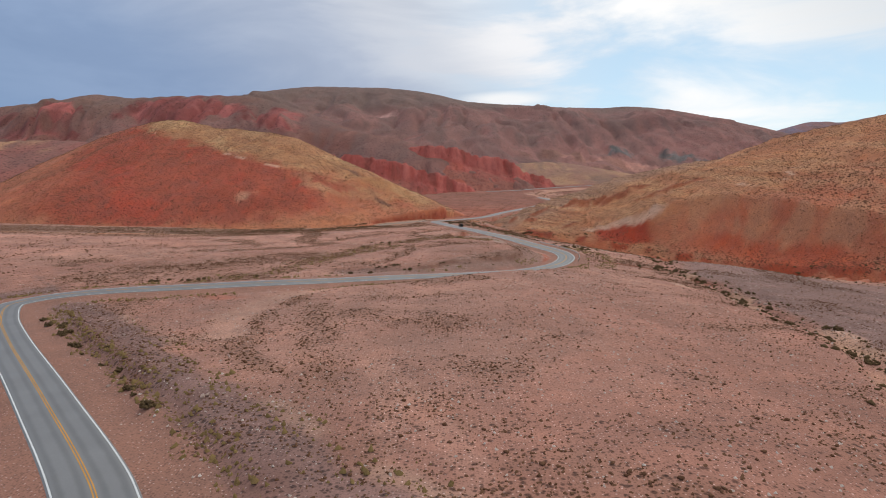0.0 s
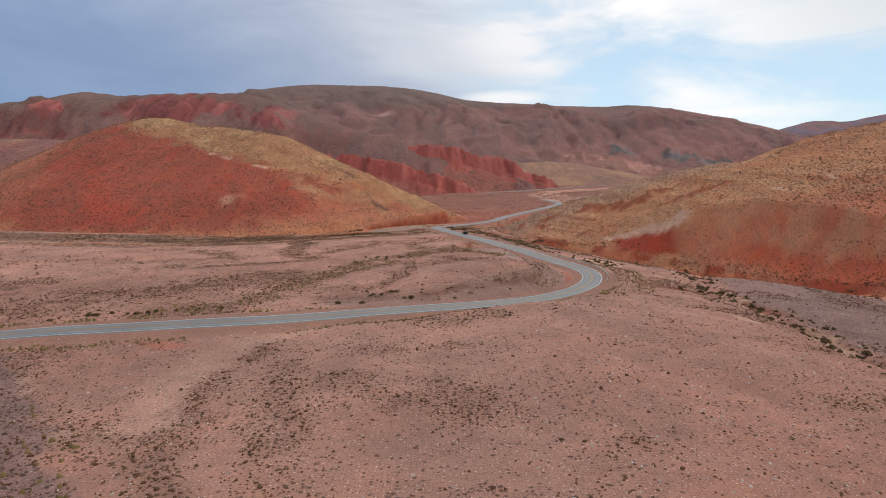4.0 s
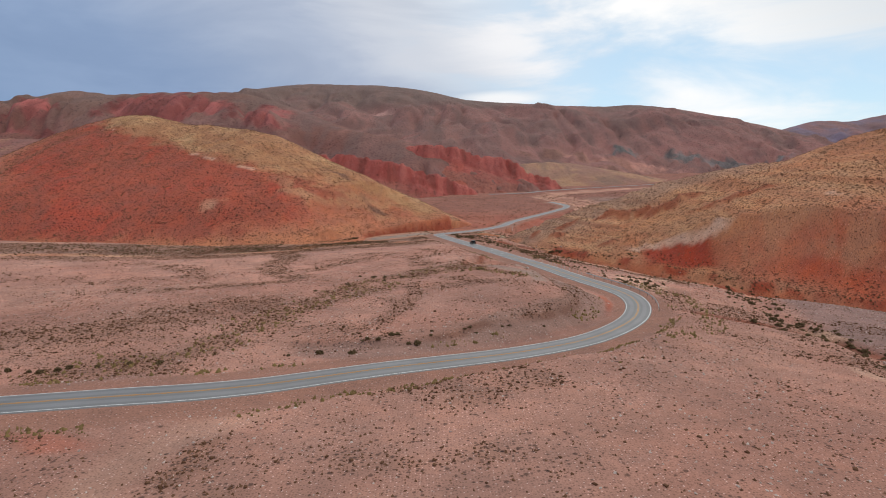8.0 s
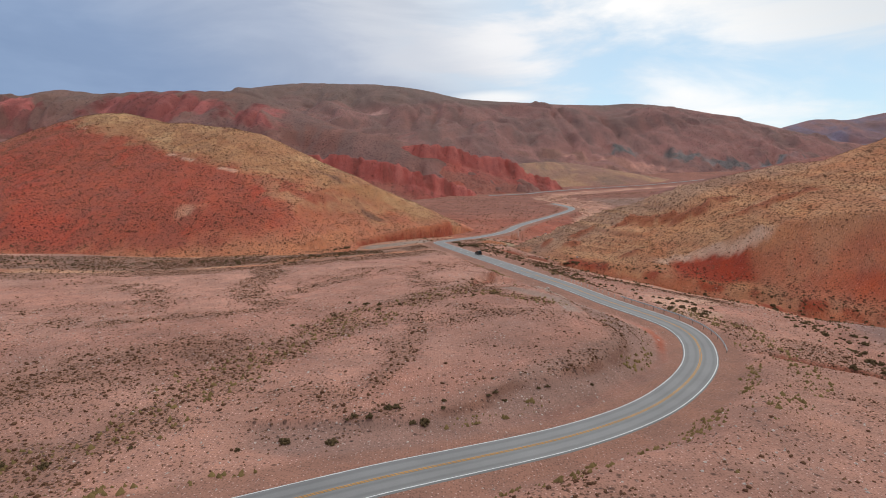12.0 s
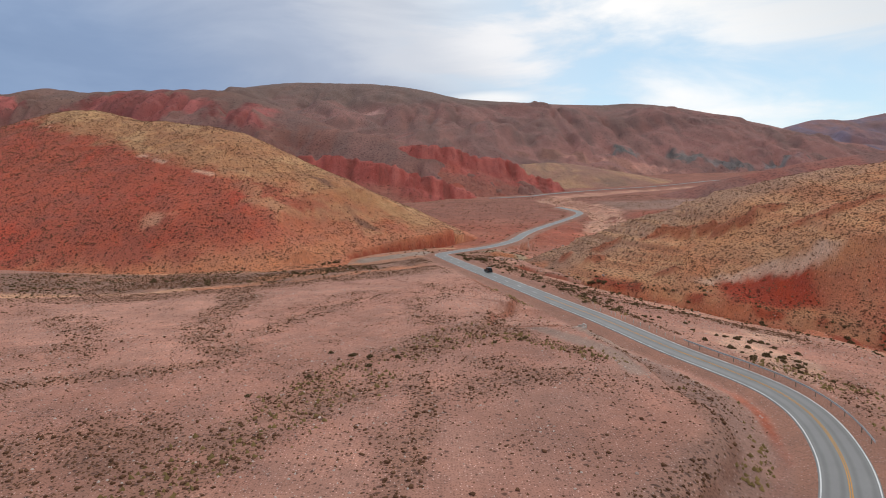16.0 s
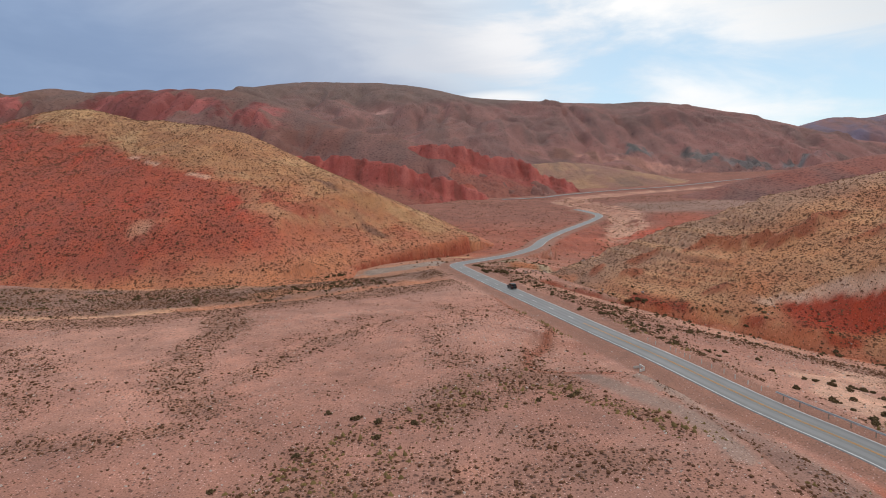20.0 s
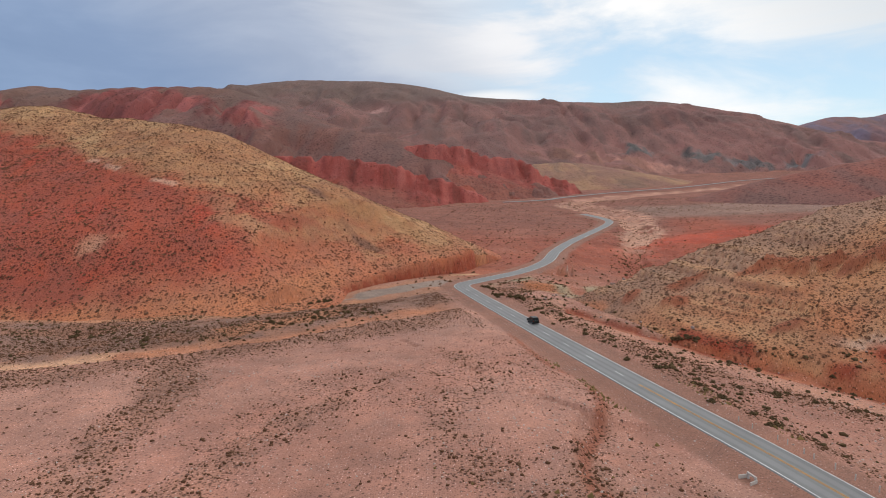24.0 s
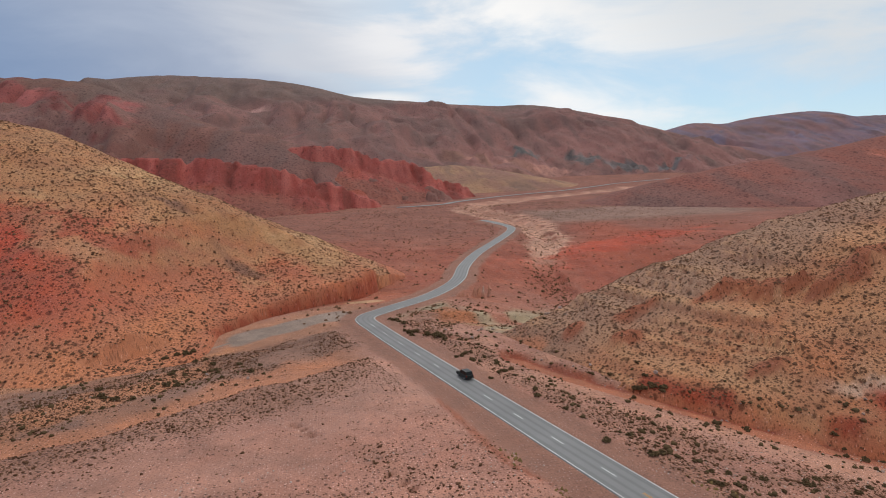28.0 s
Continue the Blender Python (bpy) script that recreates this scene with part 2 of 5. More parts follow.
class Line:
    """A line on the plan: signed distance (positive to its right), height and station, worked out once on a grid and read off it."""

    def __init__(self, points, step, reach=60.0, cell=2.0):
        self.pts = spline(points, step)
        lo, hi = self.pts[:, :2].min(0) - reach, self.pts[:, :2].max(0) + reach
        self.x0, self.y0 = lo
        size = np.maximum(cell, (hi - lo) / 420)
        self.cx, self.cy = size
        self.nx, self.ny = int((hi[0] - lo[0]) / self.cx) + 2, int((hi[1] - lo[1]) / self.cy) + 2
        gx, gy = np.meshgrid(lo[0] + np.arange(self.nx) * self.cx, lo[1] + np.arange(self.ny) * self.cy)
        d, side, z, _ = to_line(gx, gy, self.pts, reach * 2)
        self.sd, self.z = d * np.where(side == 0, 1, side), z

    def read(self, x, y):
        """Distance, side and the line's height at places."""
        u, v = (np.asarray(x) - self.x0) / self.cx, (np.asarray(y) - self.y0) / self.cy
        inside = (u >= 0) & (v >= 0) & (u < self.nx - 1) & (v < self.ny - 1)
        u, v = np.clip(u, 0, self.nx - 1.001), np.clip(v, 0, self.ny - 1.001)
        i, j = u.astype(int), v.astype(int)
        fu, fv = u - i, v - j

        def mix(g):
            return (g[j, i] * (1 - fu) + g[j, i + 1] * fu) * (1 - fv) + (g[j + 1, i] * (1 - fu) + g[j + 1, i + 1] * fu) * fv

        s = mix(self.sd)
        d = np.where(inside, np.abs(s), 1e3)
        return d, np.sign(s), mix(self.z)


ROADPTS = [(-20.6, 30.2, 4.2), (-29.0, 45.7, 3.5), (-50.2, 71.1, 2.1), (-76.9, 102.0, 0.5), (-92.7, 121.7, -0.3), (-99.4, 134.8, -0.45), (-91.5, 141.8, -0.25), (-80, 144.3, -0.05), (-67, 145.4, 0.0), (-50, 147.3, 0.0), (-42, 148.3, -0.1), (-32, 151.6, -0.7), (-15.5, 161.2, -2.35), (10.2, 175.0, -4.9), (28.1, 191.5, -7.5), (42.3, 212.9, -9.4), (46.6, 233.6, -9.8), (37.3, 257.1, -9.4), (30.6, 280.7, -9.9), (24.3, 303.0, -10.9), (17.0, 331.1, -12.3), (4.7, 383.0, -15.6), (-3.6, 417.9, -17.6), (-6.1, 434.4, -18.5), (2.1, 445.9, -19.3), (22.2, 467.7, -20.7), (38.6, 497.1, -22.3), (51.9, 537.9, -24.3), (71.9, 587.2, -26.9), (99.6, 639.4, -28.5), (122.0, 681.4, -29.2), (131.2, 708.5, -29.5), (128.7, 737.0, -29.4), (122.4, 761.4, -29.1)]
ROAD = spline(ROADPTS)
FARPTS = [(70, 961, -33.2), (95, 965, -33.4), (131, 980, -33.8), (162, 1022, -35), (270, 1142, -40), (405, 1245, -44),
                  (520, 1345, -46), (605, 1415, -47), (800, 1510, -48), (1100, 1600, -48)]
FARROAD = spline(FARPTS, 6.0)
ROADLINE, FARLINE = Line(ROADPTS, 2.5, 60, 0.8), Line(FARPTS, 12.0, 60)


def plain(x, y):
    """The valley floor before road, gullies and small relief."""
    z = np.interp(y, [-200, 40, 80, 110, 166, 207, 250, 325, 390, 440, 500, 600, 700, 900, 1200, 1500, 5000],
                  [6, 4, 2.4, 0.9, -2.0, -4.0, -6.0, -10.5, -15.0, -18.5, -22.5, -27, -29.5, -31.5, -40, -45, -40])
    tilt = 0.14 + 0.045 * smooth(240, 300, y) - 0.165 * smooth(440, 600, y)
    z = z - tilt * np.clip(x - 22, 0, 130)
    z = z + 0.05 * np.clip(-x - 120, 0, 400)
    return z


GULLY = Line([(300, 120, 0), (235, 172, 0), (188, 214, 0), (155, 256, 0), (136, 281, 0), (120, 298, 0), (104, 310, 0), (88, 319, 0), (74, 329, 0), (63, 338, 0), (54, 347, 0), (45, 356, 0), (36, 366, 0), (28, 378, 0)], 5.0, 60, 1.0)
CHANNEL = Line([(22, 424, 0), (48, 433, 0), (76, 448, 0), (85, 480, 0), (92, 520, 0), (104, 560, 0), (124, 605, 0), (142, 650, 0), (152, 700, 0), (160, 760, 0), (160, 820, 0),
                  (150, 900, 0), (190, 985, 0), (330, 1100, 0), (700, 1330, 0), (1000, 1450, 0)], 8.0, 90, 2.0)
SIDE = Line([(58, 60, 0), (70, 92, 0), (77, 111, 0), (78, 131, 0), (80, 161, 0), (82, 190, 0), (84, 222, 0), (92, 250, 0), (104, 275, 0), (112, 292, 0)], 5.0, 60, 1.0)
SCARP = Line([(-420, 322, 0), (-300, 325, 0), (-190, 327, 0), (-142, 329, 0), (-112, 333, 0), (-89, 338, 0), (-70, 346, 0), (-55, 355, 0), (-43, 364, 0), (-28, 373, 0), (-14, 382, 0), (-4, 391, 0)], 5.0, 70, 1.0)
TRACKS = [Line([(-40, 124, 0), (-34, 113, 0), (-25, 99, 0), (-17, 90, 0), (-10, 79, 0), (-6, 71, 0), (0, 55, 0), (4, 40, 0)], 3.0, 12, 0.6),
          Line([(-38, 124, 0), (-28, 118, 0), (-21, 110, 0), (-13, 87, 0), (-8, 71, 0), (-6, 60, 0), (-8, 40, 0)], 3.0, 12, 0.6)]
BANK = Line([(-86, 138, 0), (-68, 119, 0), (-46, 93.5, 0), (-33, 77, 0), (-20, 62.5, 0), (-10, 51, 0), (-3.5, 45, 0), (5, 34, 0)], 3.0, 40, 0.8)
WASH = Line([(-32, 141, 0), (-34, 139, 0), (-38, 134, 0), (-39.5, 127, 0), (-41, 120, 0), (-41, 112, 0), (-38, 100, 0)], 3.0, 30, 0.8)
OLDROAD = Line([(10, 266, 0), (14, 258, 0), (17, 252.5, 0), (20, 247, 0), (21.5, 241, 0), (22, 232, 0)], 3.0, 20, 0.6)
RIM = Line([(3.5, 362, 0), (5, 342, 0), (7.5, 324, 0), (13.5, 315, 0), (11, 296, 0), (5, 284, 0), (3, 273, 0), (5, 267, 0), (15, 265, 0)], 3.0, 20, 0.6)
BENCH = Line([(-24, 176, 0), (-12.6, 176.5, 0), (-3, 181, 0), (2, 187, 0), (8, 190, 0), (17.5, 197.5, 0), (25, 206, 0), (28, 214, 0), (26.5, 222, 0), (25.5, 234, 0), (23, 246, 0)], 3.0, 24, 0.6)
BREAK = Line([(58, 212, 0), (65, 207, 0), (74, 203, 0), (84, 198, 0), (86, 183, 0)], 3.0, 20, 0.6)
FOOT = Line([(-150, 386, 0), (-120, 385, 0), (-88, 387, 0), (-73, 391, 0), (-63, 396, 0), (-52, 402, 0), (-45, 409, 0)], 4.0, 30, 1.0)
BASIN = Line([(27, 270, 0), (19, 277, 0), (13, 286, 0)], 3.0, 60, 1.0)
LOT = Line([(-42, 421, 0), (-34, 428, 0), (-23, 435, 0), (-12, 441, 0)], 4.0, 60, 1.0)


def land(x, y):
    z = plain(x, y)
    z = z + 0.7 * fbm(x, y, 60, 4, 3) + 0.22 * fbm(x, y, 8, 3, 8)
    wig = fbm(x, y, 12, 3, 21)
    d = GULLY.read(x, y)[0]
    z = z - 1.4 * (1 - smooth(4.2 + 2 * wig, 6.0 + 2.5 * wig, d)) - 0.9 * (1 - smooth(8, 26, d))
    d = CHANNEL.read(x, y)[0]
    z = z - 2.6 * (1 - smooth(5 + 4 * wig, 10 + 5 * wig, d)) - 1.0 * (1 - smooth(10, 34, d))
    d = SIDE.read(x, y)[0]
    z = z - 1.3 * (1 - smooth(1.6 + 1.5 * wig, 3.4 + 2 * wig, d)) - 0.8 * (1 - smooth(3, 16, d))
    d, side, _ = SCARP.read(x, y)
    s = -d * side + 3.0 * wig
    z = z - (1.3 * smooth(-0.7, 0.7, s) - 0.7 * smooth(8, 14, s + 5 * wig)) * (1 - smooth(38, 50, d)) * (1 - smooth(-22, -8, x))
    d = LOT.read(x, y)[0]
    k = 1 - smooth(13, 18, d)
    z = z * (1 - k) + (-18.3 + 0.02 * (430 - y)) * k
    d, side, _ = RIM.read(x, y)
    z = z - 0.8 * smooth(-0.6, 0.6, -d * side + wig) * (1 - smooth(5, 16, d))
    d, side, _ = BENCH.read(x, y)
    z = z - 0.9 * smooth(-0.6, 0.8, d * side + 1.5 * wig) * (1 - smooth(5, 14, d))
    z = z - 1.1 * (1 - smooth(0.8, 2.4, BREAK.read(x, y)[0] + wig))
    d = BASIN.read(x, y)[0]
    z = z - 2.0 * (1 - smooth(7.5 + 2.5 * wig, 9.5 + 3 * wig, d))
    # dark rim of the bench inside the curve
    d, side, zr = ROADLINE.read(x, y)
    z = z + 0.8 * smooth(11, 15, d + 2 * wig) * (1 - smooth(30, 60, d)) * (side < 0) * smooth(168, 200, y) * (1 - smooth(285, 320, y))
    z = z - 0.5 * (1 - smooth(0.5, 1.6, np.abs(d - 7.0))) * (side < 0) * smooth(168, 185, y) * (1 - smooth(240, 262, y))
    for line, half, reach in ((ROADLINE, 5.6, 15.0), (FARLINE, 9.0, 40.0)):
        d, side, zr = line.read(x, y)
        cut = (side > 0) * (1 - smooth(118, 130, y)) * (line is ROADLINE)
        k = 1 - smooth(half, reach + 3 * wig - 4.5 * cut, d)
        z = z * (1 - k) + (zr - 0.16 - 0.3 * smooth(4.4, half, d)) * k
        z = z - 0.75 * cut * (1 - smooth(0.4, 1.8, np.abs(d - 9.6 + wig)))
    d, side, _ = BANK.read(x, y)
    z = z + (0.30 * fbm(x, y, 3.0, 3, 23) + 0.35 * smooth(0.0, 0.5, fbm(x, y, 5, 3, 24))) * smooth(-1, 2, d * side) * (1 - smooth(12, 22, d)) * smooth(8.5, 10.5, ROADLINE.read(x, y)[0])
    z = z - 0.35 * (1 - smooth(2.0, 5.0, WASH.read(x, y)[0] + wig)) * smooth(7, 11, ROADLINE.read(x, y)[0])
    return z


def ridge(x, y, spine, slope, soft=12.0, back=1.0):
    """The roof of land that falls off on both sides of a crest line, steeper by the factor back to the north."""
    top = np.full(np.shape(x), -1e4)
    for sx, sy, sz in spine:
        d = np.hypot(x - sx, y - sy)
        k = slope(sx) if callable(slope) else slope
        k = np.where(y > sy, k * back, k)
        top = np.maximum(top, sz - k * (np.sqrt(d * d + soft * soft) - soft))
    return top


def axis(points):
    """Grid lines: (from, to, first step, last step) stretches."""
    out = []
    for a, b, s0, s1 in points:
        v, s = a, s0
        n = max(1, int(round(2 * abs(b - a) / (s0 + s1))))
        st = np.linspace(s0, s1, n)
        c = np.r_[0, np.cumsum(st)]
        out.append(a + (b - a) * c[:-1] / c[-1])
    return np.r_[np.concatenate(out), points[-1][1]]


def sheet(name, xs, ys, z, soil, mat, keep=None, cover=None):
    """A grid mesh with a soil colour at every corner, and in its alpha how thickly small plants grow there."""
    nx, ny = len(xs), len(ys)
    gx, gy = np.meshgrid(xs, ys)
    co = np.stack([gx, gy, z], -1).reshape(-1, 3)
    i = np.arange(nx * ny).reshape(ny, nx)
    quads = np.stack([i[:-1, :-1], i[:-1, 1:], i[1:, 1:], i[1:, :-1]], -1).reshape(-1, 4)
    steep = np.hypot(*np.gradient(z, ys, xs))
    cover = ((0.62 if cover is None else cover.reshape(ny, nx)) * (1 - smooth(0.65, 1.1, steep))).ravel()
    if keep is not None:
        k = keep.ravel()
        quads = quads[k[quads].any(1)]
        used = np.unique(quads)
        back = np.zeros(nx * ny, np.int64)
        back[used] = np.arange(len(used))
        quads, co, soil = back[quads], co[used], soil.reshape(-1, 3)[used]
    me = bpy.data.meshes.new(name)
    me.vertices.add(len(co))
    me.vertices.foreach_set("co", co.astype(np.float32).ravel())
    me.loops.add(len(quads) * 4)
    me.loops.foreach_set("vertex_index", quads.astype(np.int32).ravel())
    me.polygons.add(len(quads))
    me.polygons.foreach_set("loop_start", np.arange(0, len(quads) * 4, 4, dtype=np.int32))
    me.polygons.foreach_set("loop_total", np.full(len(quads), 4, np.int32))
    me.polygons.foreach_set("use_smooth", np.ones(len(quads), bool))
    at = me.color_attributes.new("soil", "FLOAT_COLOR", "POINT")
    iron = np.array({ROCK: (1.32, 1.2, 1.2), SLOPE: (1.2, 1.04, 0.92)}.get(mat, (1.075, 0.95, 0.855)))
    at.data.foreach_set("color", np.c_[soil.reshape(-1, 3) * iron, cover if keep is None else cover[used]].astype(np.float32).ravel())
    me.update(calc_edges=True)
    me.materials.append(mat)
    return new(name, me)


def blend(c, k, colour):
    k = np.clip(k, 0, 1)[..., None]
    return c * (1 - k) + np.array(colour) * k


PINK, DUST, RED, CREAM, GREY = ((0.33, 0.182, 0.148), (0.375, 0.22, 0.18), (0.33, 0.092, 0.058),
                                           (0.47, 0.32, 0.235), (0.245, 0.165, 0.145))

# ---- plant cover ----
@functools.lru_cache(None)
def plan_line(pts):
    return Line([(a, b, 0) for a, b in pts], 4.0, 34, 1.0)


def lines(x, y, pts, half):
    d = plan_line(tuple(pts)).read(x, y)[0]
    return 0.9 * (1 - smooth(half * 0.2, half * 1.7, d + 0.6 * half * fbm(x, y, 11, 4, 33))) * smooth(-0.9, -0.1, fbm(x, y, 6, 3, 34))


def spot(x, y, cx, cy, r):
    return 1 - smooth(0.1 * r, 1.1 * r, np.hypot(x - cx, y - cy) + 0.7 * r * fbm(x, y, 7, 4, 35))


def growth(x, y):
    """How thickly tufts and cushion plants cover the valley floor, 0 to 1."""
    n, m = fbm(x, y, 26, 4, 30), fbm(x, y, 8, 3, 31)
    k = 0.10 + 0.16 * smooth(-0.2, 0.4, m) + 0.36 * smooth(0.08, 0.4, n + 0.4 * m)
    k = k * (1 - 0.35 * smooth(235, 265, y))
    for half, strength, pts in ((8.0, 0.85, ((-66, 164), (-57, 168), (-50, 174), (-45, 183), (-42, 196), (-36, 214), (-28, 231), (-18, 244), (-6, 259), (4, 263))),
                                (3.6, 0.8, ((-17, 190), (-15, 199), (-12, 218), (-13, 233), (-16, 246))),
                                (3.4, 0.95, ((-32, 151), (-32, 141), (-34, 132), (-35, 123), (-36, 112), (-36, 105), (-32, 88), (-24, 78))),
                                (4.0, 0.7, ((-28, 120), (-22, 100), (-20, 86), (-16, 72))),
                                (15, 0.85, ((-94, 172), (-78, 190), (-66, 204), (-54, 210))),
                                (6.5, 0.9, ((-74, 336), (-69, 316), (-67, 287), (-61, 268), (-52, 258))),
                                (4.5, 0.8, ((-84, 238), (-73, 244), (-56, 247), (-46, 255))),
                                (4.5, 0.75, ((-30, 312), (-38, 300), (-45, 284), (-49, 274))),
                                (6, 0.7, ((-110, 296), (-96, 282), (-88, 262))), (5, 0.7, ((-12, 330), (-6, 312), (-14, 290), (-10, 276))),
                                (2.4, 0.8, ((3, 190), (12, 194), (22, 203), (27, 214), (26, 233), (22, 243))),
                                (2.4, 0.95, ((3, 362), (7, 325), (14, 315), (12, 296), (5, 284), (3, 270), (4, 266), (14, 265))),
                                (2.0, 0.8, ((5, 257), (11, 250), (15, 245), (19, 240), (24, 236))), (3.0, 0.8, ((70, 118), (59, 111), (50, 108))), (6.5, 1.0, ((30, 344), (38, 328), (46, 318), (57, 314), (68, 306), (82, 294))), (4.0, 0.9, ((44, 272), (38, 292), (31, 318), (24, 342)))):
        k = np.maximum(k, strength * lines(x, y, pts, half))
    for cx, cy, r, strength in ((7.3, 76, 8, 0.8), (9.6, 56, 5, 0.6), (7.6, 49, 6, 0.7), (12, 47, 6, 0.8), (18, 44, 7, 0.9), (24.5, 56, 4, 0.6), (14.5, 87, 5, 0.6), (3, 55, 4, 0.5), (-4, 54, 5, 0.5), (54, 76, 8, 0.7), (-66, 196, 24, 0.75), (-80, 180, 20, 0.65), (-100, 190, 18, 0.6),
                                (-3, 108, 6, 0.7), (20, 110, 7, 0.4), (36, 94, 7, 0.4), (2, 98, 5, 0.7)):
        k = np.maximum(k, 0.75 * strength * spot(x, y, cx, cy, 1.15 * r))
    d, side, _ = BANK.read(x, y)
    k = np.maximum(k, 0.5 * smooth(-2, 1, d * side) * (1 - smooth(16, 26, d)) * smooth(-0.3, 0.2, m + n))
    k = k * (0.12 + 0.88 * smooth(2.4, 5.0, WASH.read(x, y)[0] + 2 * m))
    for cx, cy, rx, ry in ((-24, 202, 8, 17), (-8, 205, 4.5, 14), (0, 300, 14, 20), (-40, 328, 22, 8)):
        k = k * (0.35 + 0.65 * smooth(0.6, 1.1, np.hypot((x - cx) / rx, (y - cy) / ry) + 0.5 * n))
    d, side, _ = SCARP.read(x, y)
    k = np.maximum(k, 0.75 * (1 - smooth(8, 20, d + 8 * n)) * (side > 0))
    k = np.where((side < 0) & (d < 56), 0.95 * smooth(9, 15, d + 8 * n) * smooth(-0.4, 0.1, m + n + 0.2) + 0.12, k)
    d, side, _ = ROADLINE.read(x, y)
    k = np.maximum(k, 0.85 * (1 - smooth(12, 22, d + 5 * n)) * (side > 0) * smooth(280, 310, y) * (1 - smooth(440, 470, y)))
    k = k * np.where((side < 0) & (d < 12) & (y > 165), 0.35, 1.0)
    k = k * (0.1 + 0.9 * smooth(1.6, 3.0, OLDROAD.read(x, y)[0] + m))
    d = LOT.read(x, y)[0]
    k = k * smooth(10, 18, d) * smooth(4, 6.5, GULLY.read(x, y)[0] + 3 * m)
    return np.clip(k, 0, 1) * smooth(7.4, 10, ROADLINE.read(x, y)[0] + m)


# ---- ground ----
gxs = axis([(-4600, -700, 160, 24), (-700, -130, 24, 1.2), (-130, 150, 0.95, 0.95), (150, 700, 1.2, 24), (700, 4600, 24, 160)])
gys = axis([(-900, -20, 60, 4), (-20, 30, 4, 1.0), (30, 480, 0.95, 0.95), (480, 1000, 1.0, 8), (1000, 4700, 8, 120)])
GX, GY = np.meshgrid(gxs, gys)
GZ = land(GX, GY)


def outcrops(c, x, y, m):
    """Pale green-grey and ochre clay by the road bend."""
    for cx, cy, rx, ry, colour in ((46, 424, 15, 6, (0.29, 0.25, 0.19)), (60, 433, 12, 5, (0.30, 0.26, 0.205)), (26, 417, 11, 6, (0.41, 0.25, 0.14)), (36, 410, 9, 4, (0.44, 0.31, 0.21)),
                                   (24, 436, 10, 8, (0.36, 0.16, 0.09)), (-6, 461, 9, 4, (0.46, 0.32, 0.21))):
        c = blend(c, 0.9 * (1 - smooth(0.55, 1.0, np.hypot((x - cx) / rx, (y - cy) / ry) + 0.6 * m)), colour)
    return c


